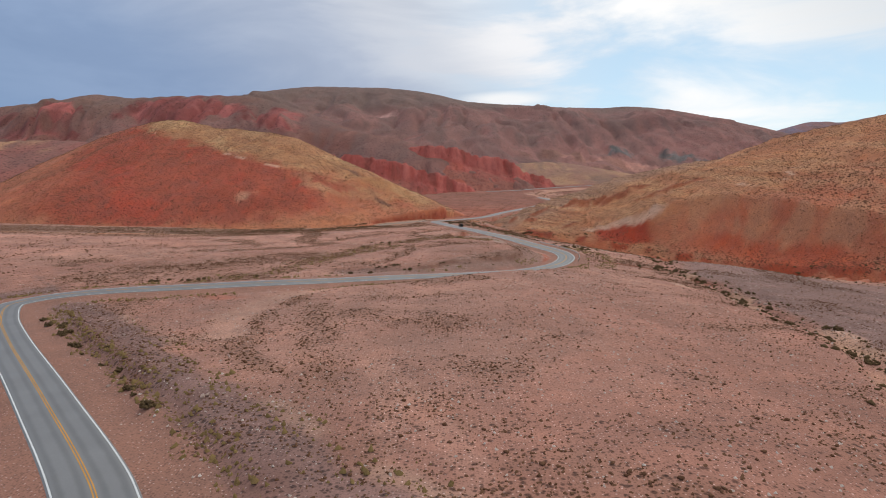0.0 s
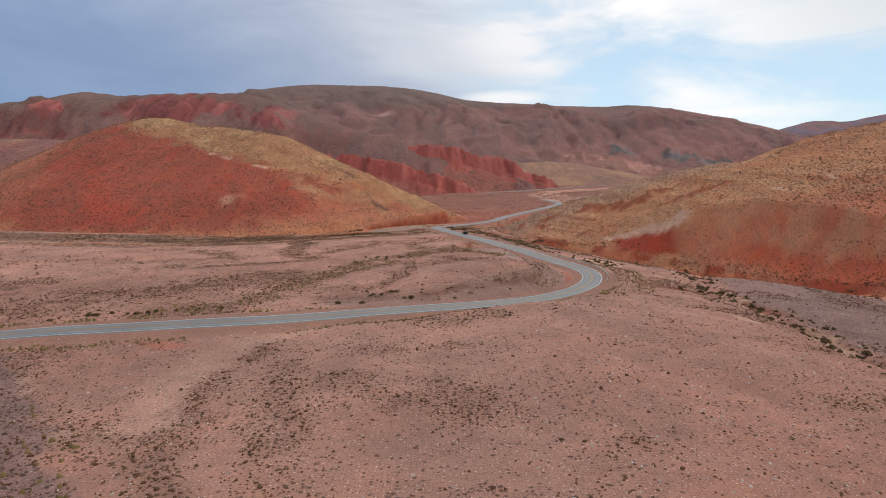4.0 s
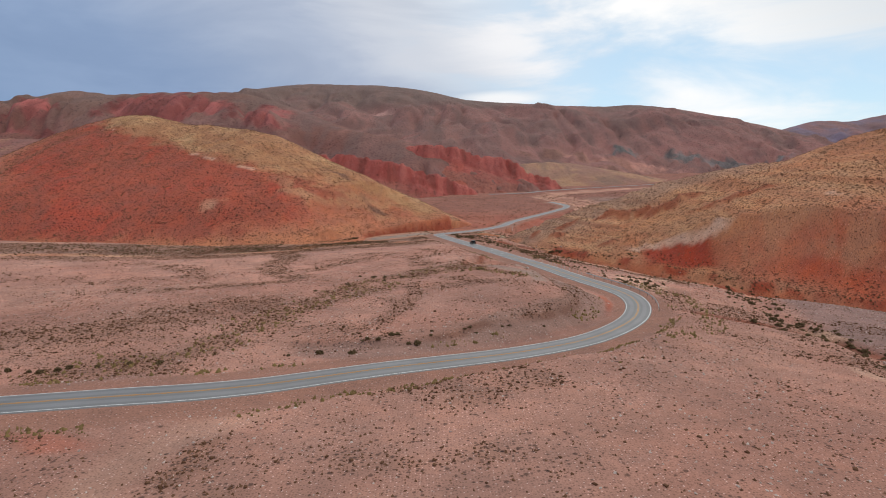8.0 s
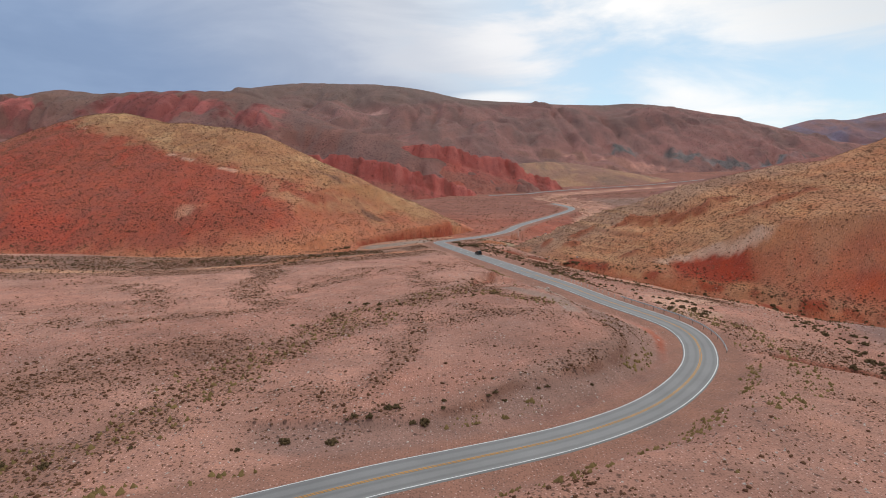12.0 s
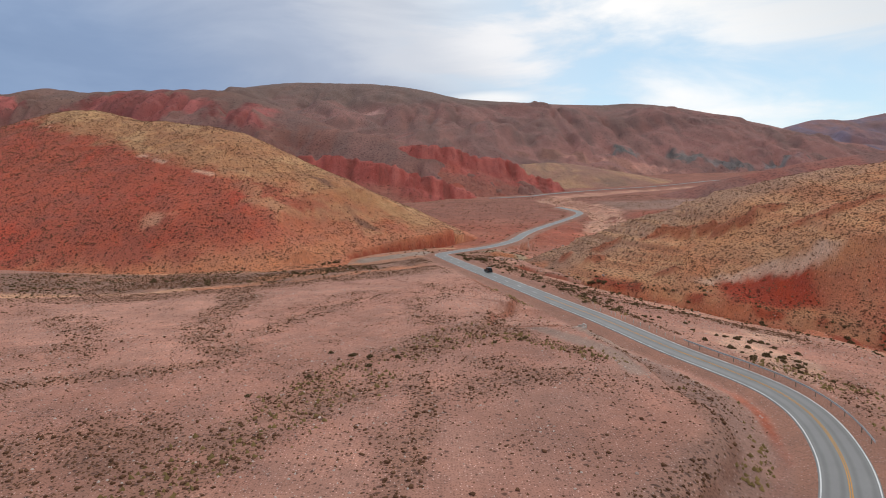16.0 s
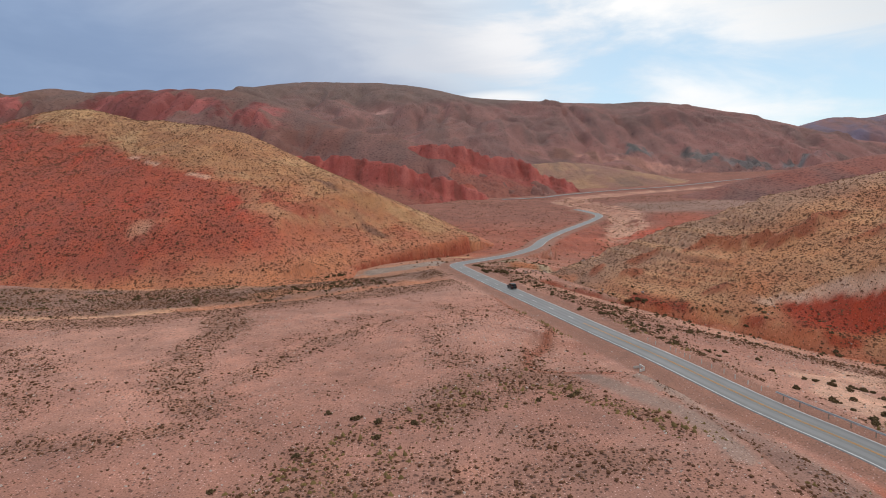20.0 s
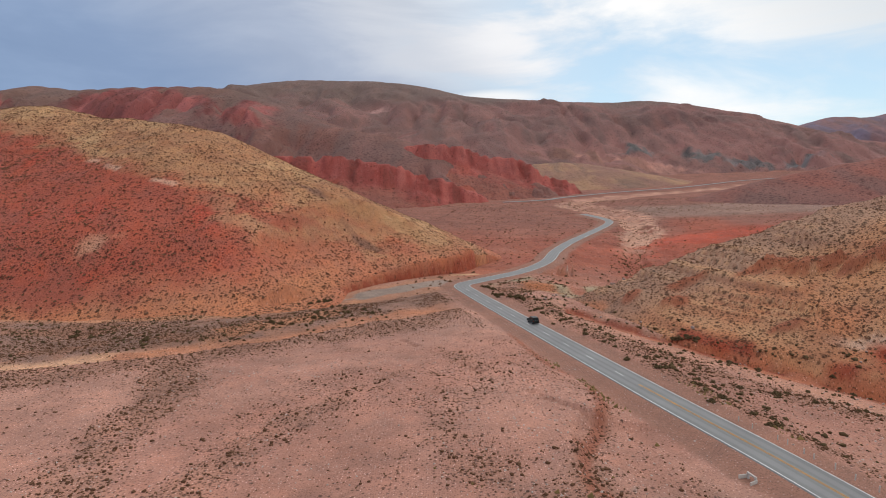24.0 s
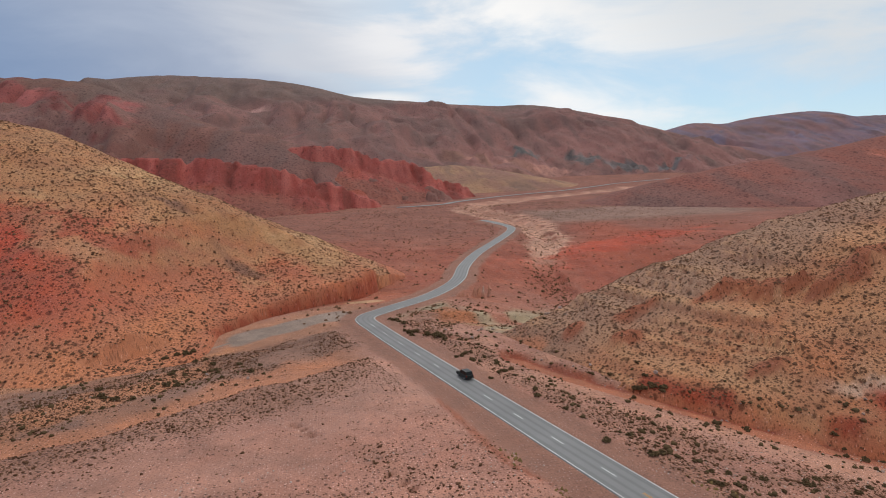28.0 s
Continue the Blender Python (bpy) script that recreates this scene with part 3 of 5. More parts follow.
def valley_soil(x, y, cover):
    n, m = fbm(x, y, 30, 4, 44), fbm(x, y, 7, 3, 46)
    c = np.zeros((*np.shape(x), 3)) + np.array(PINK)
    c = blend(c, smooth(-0.1, 0.5, fbm(x, y, 45, 4, 40)), DUST)
    c = blend(c, 0.3 * smooth(0.0, 0.5, n), GREY)
    # brown litter under thick growth, with the shade among tufts painted in
    c = blend(c, 0.5 * smooth(0.3, 0.85, cover), (0.225, 0.132, 0.098))
    for tr in TRACKS:
        d = tr.read(x, y)[0]
        c = blend(c, 0.5 * (1 - smooth(0.35, 0.9, np.abs(d - 0.95))) * smooth(-0.5, 0.1, m + n), (0.41, 0.25, 0.205))
    c = blend(c, 0.8 * (1 - smooth(2.2, 5.5, WASH.read(x, y)[0] + 2.5 * m)), (0.385, 0.245, 0.20))
    c = blend(c, 0.8 * (1 - smooth(0.5, 1.0, np.hypot((x + 52) / 9, (y - 135 + 0.25 * (x + 52)) / 3.2) + 0.6 * m)), (0.375, 0.155, 0.115))
    for cx, cy, rx, ry in ((-24, 202, 8, 17), (-8, 205, 4.5, 14), (0, 300, 14, 22), (-96, 290, 26, 20), (-40, 330, 24, 8)):
        c = blend(c, 0.6 * (1 - smooth(0.6, 1.1, np.hypot((x - cx) / rx, (y - cy) / ry) + 0.5 * n + 0.3 * m)), (0.385, 0.225, 0.185))
    d, side, _ = BANK.read(x, y)
    sb = d * side
    c = blend(c, 0.9 * smooth(-2.0, 1.5, sb + 3 * m) * (1 - smooth(26, 34, d)), (0.225, 0.150, 0.142))
    c = blend(c, 0.8 * smooth(3.0, 8.0, sb + 4 * m) * (1 - smooth(26, 34, d)) * smooth(-0.3, 0.2, n), (0.205, 0.118, 0.102))
    c = blend(c, 0.7 * (1 - smooth(0.5, 2.2, np.abs(sb + 1.5 + 2 * m))) * smooth(-0.1, 0.3, fbm(x, y, 9, 3, 47)), (0.40, 0.27, 0.22))
    c = blend(c, smooth(400, 470, y + 30 * n) * smooth(-0.5, 0.3, fbm(x, y, 60, 4, 4)), (0.31, 0.125, 0.085))
    c = blend(c, smooth(450, 540, y + 30 * n) * (0.85 + 0.4 * n), (0.275, 0.098, 0.07))
    c = blend(c, 0.75 * smooth(600, 720, y + 40 * n), (0.215, 0.108, 0.088))
    c = blend(c, 0.8 * smooth(720, 760, y + 10 * n) * (1 - smooth(840, 880, y)) * smooth(170, 200, x) * (1 - smooth(380, 430, x)), (0.25, 0.175, 0.15))
    d, side, _ = CHANNEL.read(x, y)
    c = blend(c, (1 - smooth(11, 18, d + 9 * n + 4 * m - 10 * smooth(680, 760, y))) * smooth(545, 590, y) * smooth(-0.8, -0.4, n + m) * (1 - 0.55 * smooth(700, 770, y) * smooth(-0.5, 0.2, n + m)), (0.47, 0.29, 0.225))
    c = blend(c, (1 - smooth(14, 30, d + 12 * n)) * (1 - smooth(440, 470, y)) * smooth(-0.1, 0.2, fbm(x, y, 18, 3, 51)), (0.33, 0.29, 0.21))
    c = blend(c, 0.6 * smooth(18, 40, d + 10 * n) * (1 - smooth(60, 85, d)) * (side > 0) * smooth(520, 600, y) * (1 - smooth(690, 760, y)), RED)
    u, v = (x - 168) * 0.87 + (y - 603) * 0.49, -(x - 168) * 0.49 + (y - 603) * 0.87
    c = blend(c, 0.9 * (1 - smooth(0.6, 1.1, np.hypot(u / 110, v / 24) + 0.6 * n + 0.4 * m)), (0.37, 0.085, 0.055))
    c = blend(c, 0.6 * smooth(8, 20, d + 8 * m) * (1 - smooth(30, 48, d + 14 * n)) * (side > 0) * smooth(445, 470, y) * (1 - smooth(560, 600, y)), (0.28, 0.082, 0.058))
    d, side, _ = SIDE.read(x, y)
    c = blend(c, 0.85 * smooth(0, 10, d + 6 * n) * (side > 0) * (d < 500) * (1 - smooth(262, 300, y)), (0.205, 0.143, 0.138))
    c = blend(c, 0.7 * (1 - smooth(2, 5, d + 4 * m)) * smooth(-0.2, 0.2, n), CREAM)
    d, side, _ = GULLY.read(x, y)
    c = blend(c, 0.75 * (1 - smooth(12, 26, d + 8 * n)) * smooth(-0.4, 0.2, m + n), (0.40, 0.235, 0.18))
    c = blend(c, 0.9 * (1 - smooth(4.5, 6.5, d + 3 * m)), (0.36, 0.15, 0.095))
    c = blend(c, 0.9 * smooth(2.5, 3.5, d + 1.5 * m) * (1 - smooth(5, 7, d + 2 * m)) * smooth(-0.4, 0.0, m), (0.25, 0.075, 0.05))
    d, side, _ = SCARP.read(x, y)
    s = -d * side + 3.0 * fbm(x, y, 12, 3, 21)
    k = smooth(-0.5, 0.5, s) * (1 - smooth(52, 58, d)) * (1 - smooth(-20, -6, x))
    west = 1 - smooth(-104, -84, x + 10 * n)
    c = blend(c, k, (0.235, 0.148, 0.122))
    c = blend(c, 0.5 * k * smooth(0.05, 0.3, m + 0.5 * n), (0.30, 0.155, 0.105))
    c = blend(c, 0.9 * k * (1 - smooth(8, 13, s + 8 * n + 3 * m)), (0.385, 0.188, 0.122))
    c = blend(c, 0.9 * k * west * smooth(1, 3, s) * (1 - smooth(9, 14, s + 6 * n)) * smooth(-0.5, 0.0, m + n), (0.45, 0.29, 0.20))
    c = blend(c, 0.9 * k * (1 - smooth(0.5, 1.0, np.hypot((x + 62 - 0.9 * (y - 376)) / 12, (y - 376) / 22) + 0.7 * m + 0.4 * n)), (0.39, 0.195, 0.12))
    # red earth of the scarp edge, darkened in colour for its line of shadow
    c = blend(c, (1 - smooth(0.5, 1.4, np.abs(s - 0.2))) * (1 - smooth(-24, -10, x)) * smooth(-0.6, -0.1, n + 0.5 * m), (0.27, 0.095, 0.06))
    d = LOT.read(x, y)[0]
    c = blend(c, 0.9 * (1 - smooth(10, 16, d + 4 * m)), (0.34, 0.19, 0.135))
    c = blend(c, 1 - smooth(4.5, 6.5, d + 2.5 * m + 2 * n), (0.25, 0.21, 0.19))
    d, side, _ = ROADLINE.read(x, y)
    cut = smooth(168, 190, y) * (1 - smooth(255, 290, y)) * (side < 0)
    c = blend(c, cut * smooth(7, 9, d) * (1 - smooth(14, 18, d + 2 * m)) * 0.8, (0.27, 0.175, 0.15))
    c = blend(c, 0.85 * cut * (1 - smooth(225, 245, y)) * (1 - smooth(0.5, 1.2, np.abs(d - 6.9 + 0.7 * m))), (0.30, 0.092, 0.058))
    track = (side < 0) * smooth(228, 244, y) * (1 - smooth(262, 275, y))
    c = blend(c, track * (1 - smooth(2.2, 3.2, np.abs(d - 14 + 2 * n))), (0.27, 0.205, 0.18))
    c = blend(c, 0.85 * (1 - smooth(1.5, 2.6, OLDROAD.read(x, y)[0] + 0.7 * m)), (0.26, 0.20, 0.178))
    d2, side2, _ = RIM.read(x, y)
    c = blend(c, 0.85 * (1 - smooth(0.5, 1.6, np.abs(-d2 * side2 + 0.3 + m))), (0.26, 0.105, 0.072))
    d2, side2, _ = BENCH.read(x, y)
    c = blend(c, 0.8 * smooth(-0.5, 1.0, d2 * side2 + m) * (1 - smooth(7, 11, d2 + 2 * m)), (0.255, 0.168, 0.148))
    c = blend(c, 0.75 * (1 - smooth(0.3, 1.1, np.abs(d2 * side2 - 0.3 + 0.8 * m))) * smooth(-0.4, 0.0, m + n), (0.20, 0.108, 0.082))
    c = blend(c, 0.9 * (1 - smooth(1.0, 2.6, BREAK.read(x, y)[0] + 1.2 * m)), (0.235, 0.088, 0.06))
    c = blend(c, 0.8 * (1 - smooth(1.5, 4.5, FOOT.read(x, y)[0] + 2.5 * m)), (0.43, 0.225, 0.138))
    for cx, cy, rx, ry, turn in ((58, 260, 7, 20, 0.25), (74, 286, 7, 9, 0.3), (68, 167, 3.0, 4.0, 0.0), (82, 120, 3.0, 9.0, 0.0)):
        c = blend(c, 0.8 * (1 - smooth(0.55, 1.1, np.hypot((x - cx - turn * (cy - y) * -0.5) / rx, (y - cy) / ry) + 0.7 * m + 0.4 * n)), (0.46, 0.31, 0.245))
    c = outcrops(c, x, y, m)
    c = c * (1 + 0.22 * fbm(x * 0.6 + 0.5 * y, y * 0.45 - 0.2 * x, 9, 4, 58) + 0.14 * fbm(x, y, 2.5, 3, 59))[..., None]
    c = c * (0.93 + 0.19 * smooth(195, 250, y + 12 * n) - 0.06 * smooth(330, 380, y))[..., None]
    inner = 2.8 * (side < 0) * smooth(160, 176, y) * (1 - smooth(240, 262, y))
    c = blend(c, 0.95 * (1 - smooth(7.6, 9.2, d + 1.0 * m + inner)), (0.265, 0.152, 0.122))
    return c


COVER = growth(GX, GY)
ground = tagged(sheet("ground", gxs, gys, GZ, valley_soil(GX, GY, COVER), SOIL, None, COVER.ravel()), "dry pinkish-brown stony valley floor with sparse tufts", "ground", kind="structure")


def hill(name, label, box, step, height, soil, mat, category):
    if step:
        xs, ys = np.arange(box[0], box[1] + step, step), np.arange(box[2], box[3] + step, step)
    else:
        xs, ys = axis(box[0]), axis(box[1])
    x, y = np.meshgrid(xs, ys)
    z = height(x, y)
    return tagged(sheet(name, xs, ys, z, soil(x, y, z), mat, z > land(x, y) - 1.5), label, category, group="hills and mountains")


LEFT = spline([(-430, 580, -4), (-381, 566, 16), (-331, 566, 38), (-298, 562, 54), (-249, 566, 68), (-200, 552, 60), (-160, 530, 54), (-133, 512, 48), (-103, 502, 35),
               (-75, 494, 22.5), (-48, 487, 8), (-24, 480, -4), (-4, 477, -10)], 10.0)
CUT = Line([(-58, 417, 0), (-46, 433, 0), (-33, 450, 0), (-18, 462, 0), (-6, 470, 0), (2, 484, 0)], 3.0, 60, 0.6)
RIGHT = spline([(34, 398, -23), (50, 396, -18.5), (77, 403, -3.5), (100, 400, 4.2), (129, 400, 12.3), (160, 394, 18.5), (190, 388, 24), (222, 381, 36), (275, 370, 48.5), (330, 355, 59),
                (420, 330, 76), (600, 290, 96)], 8.0)


RAVINE = Line([(-262, 530, 0), (-280, 515, 0), (-291, 497, 0), (-302, 476, 0), (-316, 466, 0), (-340, 460, 0)], 6.0, 30, 1.0)
OUTCROPS = [(-70, 476, 11, 3.0, 1.2), (-48, 467, 10, 3.0, 1.0), (-200, 505, 22, 3, 1.0), (-165, 492, 18, 2.5, 0.9)]


def height_left(x, y):
    z = ridge(x, y, LEFT, lambda s: np.interp(s, [-260, -150, -75], [0.45, 0.48, 0.62]), 14, 1.5)
    z = z + 1.2 * fbm(x, y, 70, 4, 60) + 1.6 * (ridged(x + 14 * fbm(x, y, 40, 2, 9), y * 0.3, 42, 3, 70) - 0.5) + 0.35 * fbm(x, y, 7, 3, 66)
    z = z - 4.2 * (1 - smooth(384, 432, y)) * (1 - smooth(-100, -78, x))
    z = z - 1.2 * (1 - smooth(1, 11, RAVINE.read(x, y)[0] + 3 * fbm(x, y, 10, 3, 68)))
    d, side, _ = CUT.read(x, y)
    for cx, cy, rx, ry, h in OUTCROPS:
        k = np.hypot((x - cx) / rx, (y - cy - 0.35 * (x - cx)) / ry) + 0.5 * fbm(x, y, 5, 3, 77)
        z = z + h * (1 - smooth(0.5, 1.0, k))
    behind = np.where(side < 0, d, 0)
    cap = np.interp(x, [-46, -6], [-15.6, -13.4]) + 0.42 * behind + 34 * smooth(22, 56, behind) + 14 * smooth(-66, -105, x) + 0.6 * fbm(x, y, 12, 3, 75)
    z = np.where(d < 60, np.minimum(z, np.maximum(cap, z - 14)), z)
    edge = d * side + 0.8 * fbm(x, y, 8, 3, 75)
    z = z - 12 * smooth(-0.4, 1.8, edge) * (1 - smooth(26, 34, d)) * smooth(-52, -44, x)
    return z


def soil_left(x, y, z):
    n, m = fbm(x, y, 40, 4, 90), fbm(x, y, 9, 4, 91)
    line = np.interp(x, [-420, -300, -258, -235, -207, -150, -100, -65, -30, 0], [92, 76, 60, 54, 44, 31.5, 19, 9, -6, -12])
    s = z - line + 5 * n + 3.5 * m + 2.0 * fbm(x, y, 4, 2, 88)
    grain = fbm(x * 0.22 + 3 * n, s * 1.6, 6, 4, 98)
    c = np.zeros((*np.shape(x), 3)) + np.array((0.385, 0.165, 0.108))
    c = blend(c, 0.6 * smooth(-0.1, 0.35, fbm(x, y, 16, 4, 92)), (0.345, 0.132, 0.09))
    deep = smooth(-13, -2, z + 7 * n + 4 * m) * smooth(-330, -262, x + 14 * n) * (1 - smooth(-112, -58, x + 18 * n))
    c = blend(c, 0.85 * deep, (0.30, 0.082, 0.06))
    c = blend(c, 0.7 * deep * smooth(0.05, 0.4, fbm(x, y * 0.7, 22, 4, 99)), (0.355, 0.082, 0.06))
    c = blend(c, 0.6 * deep * smooth(0.0, 0.4, m), (0.25, 0.09, 0.07))
    k = 0.9 * smooth(-3.5, 6.0, s)
    c = blend(c, k, (0.385, 0.235, 0.135))
    c = blend(c, k * 0.85 * smooth(0.0, 0.35, grain), (0.30, 0.15, 0.09))
    c = blend(c, k * 0.8 * smooth(0.1, 0.4, -grain), (0.46, 0.31, 0.18))
    c = blend(c, k * 0.5 * smooth(0.05, 0.4, m + n), (0.31, 0.17, 0.105))
    east = smooth(-128, -84, x + 10 * n)
    c = blend(c, 0.75 * east * smooth(-12, -6, s) * (1 - smooth(-2, 2, s)) * smooth(-0.25, 0.2, grain), (0.40, 0.245, 0.15))
    c = blend(c, 0.7 * (1 - smooth(0.3, 1.2, np.abs(z - line + 3 * n + 1.5 * m + 1.0))) * smooth(0.12, 0.35, fbm(x, y, 13, 3, 93)) * (1 - smooth(-112, -92, x)), (0.52, 0.37, 0.29))
    for cx, cy, rx, ry in ((-70, 476, 11, 3.2), (-48, 467, 11, 3.6)):
        c = blend(c, 0.85 * (1 - smooth(0.5, 1.1, np.hypot((x - cx) / rx, (y - cy + 0.35 * (x - cx)) / ry) + 0.8 * m)), (0.19, 0.112, 0.088))
    # shadow in the ravine, painted as darker soil
    ravine = RAVINE.read(x, y)[0]
    c = blend(c, 0.4 * (1 - smooth(3, 9, ravine + 5 * m)), (0.20, 0.10, 0.072))
    d, side, _ = CUT.read(x, y)
    c = blend(c, (1 - smooth(1.8, 3.4, d)) * smooth(-58, -48, x), (0.29, 0.092, 0.06))
    c = blend(c, (1 - smooth(3.5, 12, d + 4 * m)) * (side < 0) * 0.6, (0.41, 0.185, 0.115))
    c = blend(c, 0.7 * (1 - smooth(3, 8, np.hypot(x + 137, (y - 417) * 0.8) + 7 * m)), (0.42, 0.26, 0.19))
    return blend(c, 0.7 * (1 - smooth(-13, -8, z + 4 * n + 3 * m)) * (1 - smooth(-60, -48, x)), (0.42, 0.20, 0.12))


CRAGS = [(84, 378, 11, 2.6, 2.4), (94, 373, 12, 3.0, 3.2), (105, 366, 10, 2.8, 2.8), (118, 369, 12, 3, 1.4), (55, 377, 5, 3, 1.8), (46, 388, 4, 3, 1.5), (62, 385, 7, 2.5, 1.4), (75, 352, 6, 2, 1.0), (135, 352, 18, 3, 1.6)]


def beds(x, y, z):
    """Where in its bed a spot lies, 0 to 1 from the ledge up, and how far the beds come out there."""
    t = (z + 2.6 * fbm(x, y, 46, 2, 64) + 0.05 * x) / 2.4
    t = t + 0.35 * np.sin(1.7 * t)
    return t - np.floor(t), smooth(-0.1, 0.4, fbm(x, y, 24, 3, 83) + 0.2) * (1 - smooth(112, 134, x))


def height_right(x, y):
    z = ridge(x, y, RIGHT, 0.36, 9, 1.75)
    n = fbm(x, y, 45, 4, 61)
    wx = x + 14 * fbm(x, y, 40, 2, 19)
    z = z + 1.6 * n + 2.8 * (ridged(wx, y * 0.4, 46, 3, 71) - 0.5) + 0.5 * (ridged(wx + 0.4 * y + 6 * n, y * 0.6, 19, 2, 73) - 0.5) + 0.4 * fbm(x, y, 6, 3, 67)
    face = smooth(120, 150, x) * (1 - smooth(-4, 12, z))
    z = z - 1.6 * face * (1 - smooth(0.0, 0.4, incised(x * 0.8 - 0.45 * y + 5 * n, y * 0.25 + 0.2 * x, 20, 3, 74)))
    z = z - 1.5 * (1 - face) * (1 - smooth(0.0, 0.4, incised(x * 0.9 + 0.3 * y + 6 * n, y * 0.5, 24, 3, 84)))
    z = z + 0.45 * fbm(x, y, 4, 3, 85) * smooth(-18, -10, z)
    # ledges of harder beds
    bed, broken = beds(x, y, z)
    z = z + 1.3 * (smooth(0.0, 0.22, bed) - bed) * broken * smooth(-15, -8, z)
    for cx, cy, rx, ry, h in CRAGS:
        k = np.hypot((x - cx) / rx, (y - cy) / ry) + 0.5 * fbm(x, y, 4, 3, 78)
        z = z + h * (1 - smooth(0.45, 1.0, k))
    edge = y - np.interp(x, [70, 84, 96, 118, 135, 170, 230], [346.5, 336.5, 333.5, 328.5, 323, 290, 250]) + 2.5 * fbm(x, y, 12, 3, 76)
    z = z - 3.4 * (1 - smooth(-1.0, 3.0, edge)) * smooth(80, 92, x) * (1 - smooth(108, 122, x))
    d, side, _ = GULLY.read(x, y)
    s = d * side + 2.0 * fbm(x, y, 9, 3, 79)
    zg = plain(x - s * 0.62, y - s * 0.78)
    z = np.where(d * side < 50, np.minimum(z, zg - 1.2 + 0.42 * np.maximum(s - 6, 0) + 2.0 * smooth(5, 7.5, s) + 40 * smooth(14, 48, d * side)), z)
    z = z - 9 * (1 - smooth(0, 5.5, s))
    return z


def soil_right(x, y, z):
    n, m, f = fbm(x, y, 35, 4, 95), fbm(x, y, 8, 4, 96), fbm(x, y, 14, 4, 94)
    zz = z + 3.0 * n + 0.05 * x
    grain = fbm(x * 0.10 + 2 * n, zz * 1.5, 4, 4, 89)
    c = np.zeros((*np.shape(x), 3)) + np.array((0.395, 0.218, 0.132))
    c = blend(c, 0.7 * smooth(0.0, 0.35, f + 0.5 * n), (0.37, 0.172, 0.102))
    c = blend(c, 0.6 * smooth(0.02, 0.4, grain), (0.32, 0.155, 0.098))
    c = blend(c, 0.5 * smooth(0.05, 0.4, -grain), (0.43, 0.27, 0.165))
    c = blend(c, 0.85 * smooth(374, 390, y + 10 * n) * (1 - smooth(140, 200, x)), (0.30, 0.205, 0.158))
    c = blend(c, 0.5 * smooth(374, 390, y + 10 * n) * (1 - smooth(140, 200, x)) * smooth(0.05, 0.3, grain), (0.23, 0.14, 0.11))
    c = blend(c, (1 - smooth(-15, -9, z + 5 * n)) * 0.7 * smooth(-0.2, 0.3, f), (0.37, 0.165, 0.10))
    # red soil below the tan crest
    line = np.interp(x, [100, 115, 130, 152, 185, 204, 224, 300, 420], [-14, -9, -5, 5, 14, 17, 22, 38, 60])
    s = z - line + 5 * n + 3 * m
    red = smooth(108, 126, x + 8 * n) * (1 - smooth(-8, 7, s))
    c = blend(c, 0.8 * red, (0.375, 0.192, 0.128))
    c = blend(c, 0.55 * red * smooth(0.0, 0.3, f + 0.4 * n), (0.385, 0.135, 0.088))
    c = blend(c, 0.6 * red * smooth(0.1, 0.4, m), (0.34, 0.12, 0.08))
    c = blend(c, 0.65 * smooth(128, 146, x + 10 * n) * (1 - smooth(-19, -13, z + 5 * m + 3 * n)) * smooth(-0.35, 0.05, f + 0.15), (0.37, 0.082, 0.05))
    c = blend(c, 0.85 * (1 - smooth(0.5, 1.6, np.abs(s - 1.0))) * smooth(125, 150, x) * smooth(0.02, 0.25, fbm(x, y, 16, 3, 97)), (0.47, 0.33, 0.26))
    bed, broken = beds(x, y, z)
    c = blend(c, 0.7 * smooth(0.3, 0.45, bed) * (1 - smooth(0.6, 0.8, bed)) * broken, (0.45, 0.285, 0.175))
    # dark strata at each ledge foot, also painting the shadow line under it
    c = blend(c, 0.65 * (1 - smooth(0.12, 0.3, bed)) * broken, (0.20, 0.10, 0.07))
    edge = y - np.interp(x, [70, 84, 96, 118, 135, 170, 230], [346.5, 336.5, 333.5, 328.5, 323, 290, 250]) + 2.5 * fbm(x, y, 12, 3, 76)
    bluff = (1 - smooth(2, 4, edge)) * smooth(-10, -6, edge) * smooth(82, 90, x) * (1 - smooth(110, 120, x))
    c = blend(c, 0.95 * bluff, (0.29, 0.06, 0.042))
    c = blend(c, 0.9 * smooth(0.8, 2.0, edge) * (1 - smooth(3.4, 5.2, edge + 1.2 * m)) * smooth(78, 86, x) * (1 - smooth(118, 126, x)) * smooth(-0.9, -0.4, f + m), (0.50, 0.375, 0.305))
    for cx, cy, rx, ry, h in CRAGS:
        c = blend(c, 0.85 * (1 - smooth(0.7, 1.15, np.hypot((x - cx) / rx, (y - cy) / ry) + 0.5 * m)), (0.27, 0.10, 0.064))
    d = GULLY.read(x, y)[0]
    c = blend(c, 0.9 * (1 - smooth(4.5, 6.5, d + 3 * m)), (0.36, 0.15, 0.095))
    c = blend(c, smooth(4.5, 6, d + 1.5 * m) * (1 - smooth(8, 10, d + 2 * m)) * smooth(-0.3, 0.1, f), (0.27, 0.075, 0.048))
    return outcrops(c, x, y, m)


hill_left = hill("hill", "rounded red hill with a straw-coloured grassy crest", ([(-480, -300, 5, 1.5), (-300, 40, 1.3, 1.3)], [(365, 560, 1.3, 1.3), (560, 760, 2, 8)]), 0, height_left, soil_left, SLOPE, "hill")
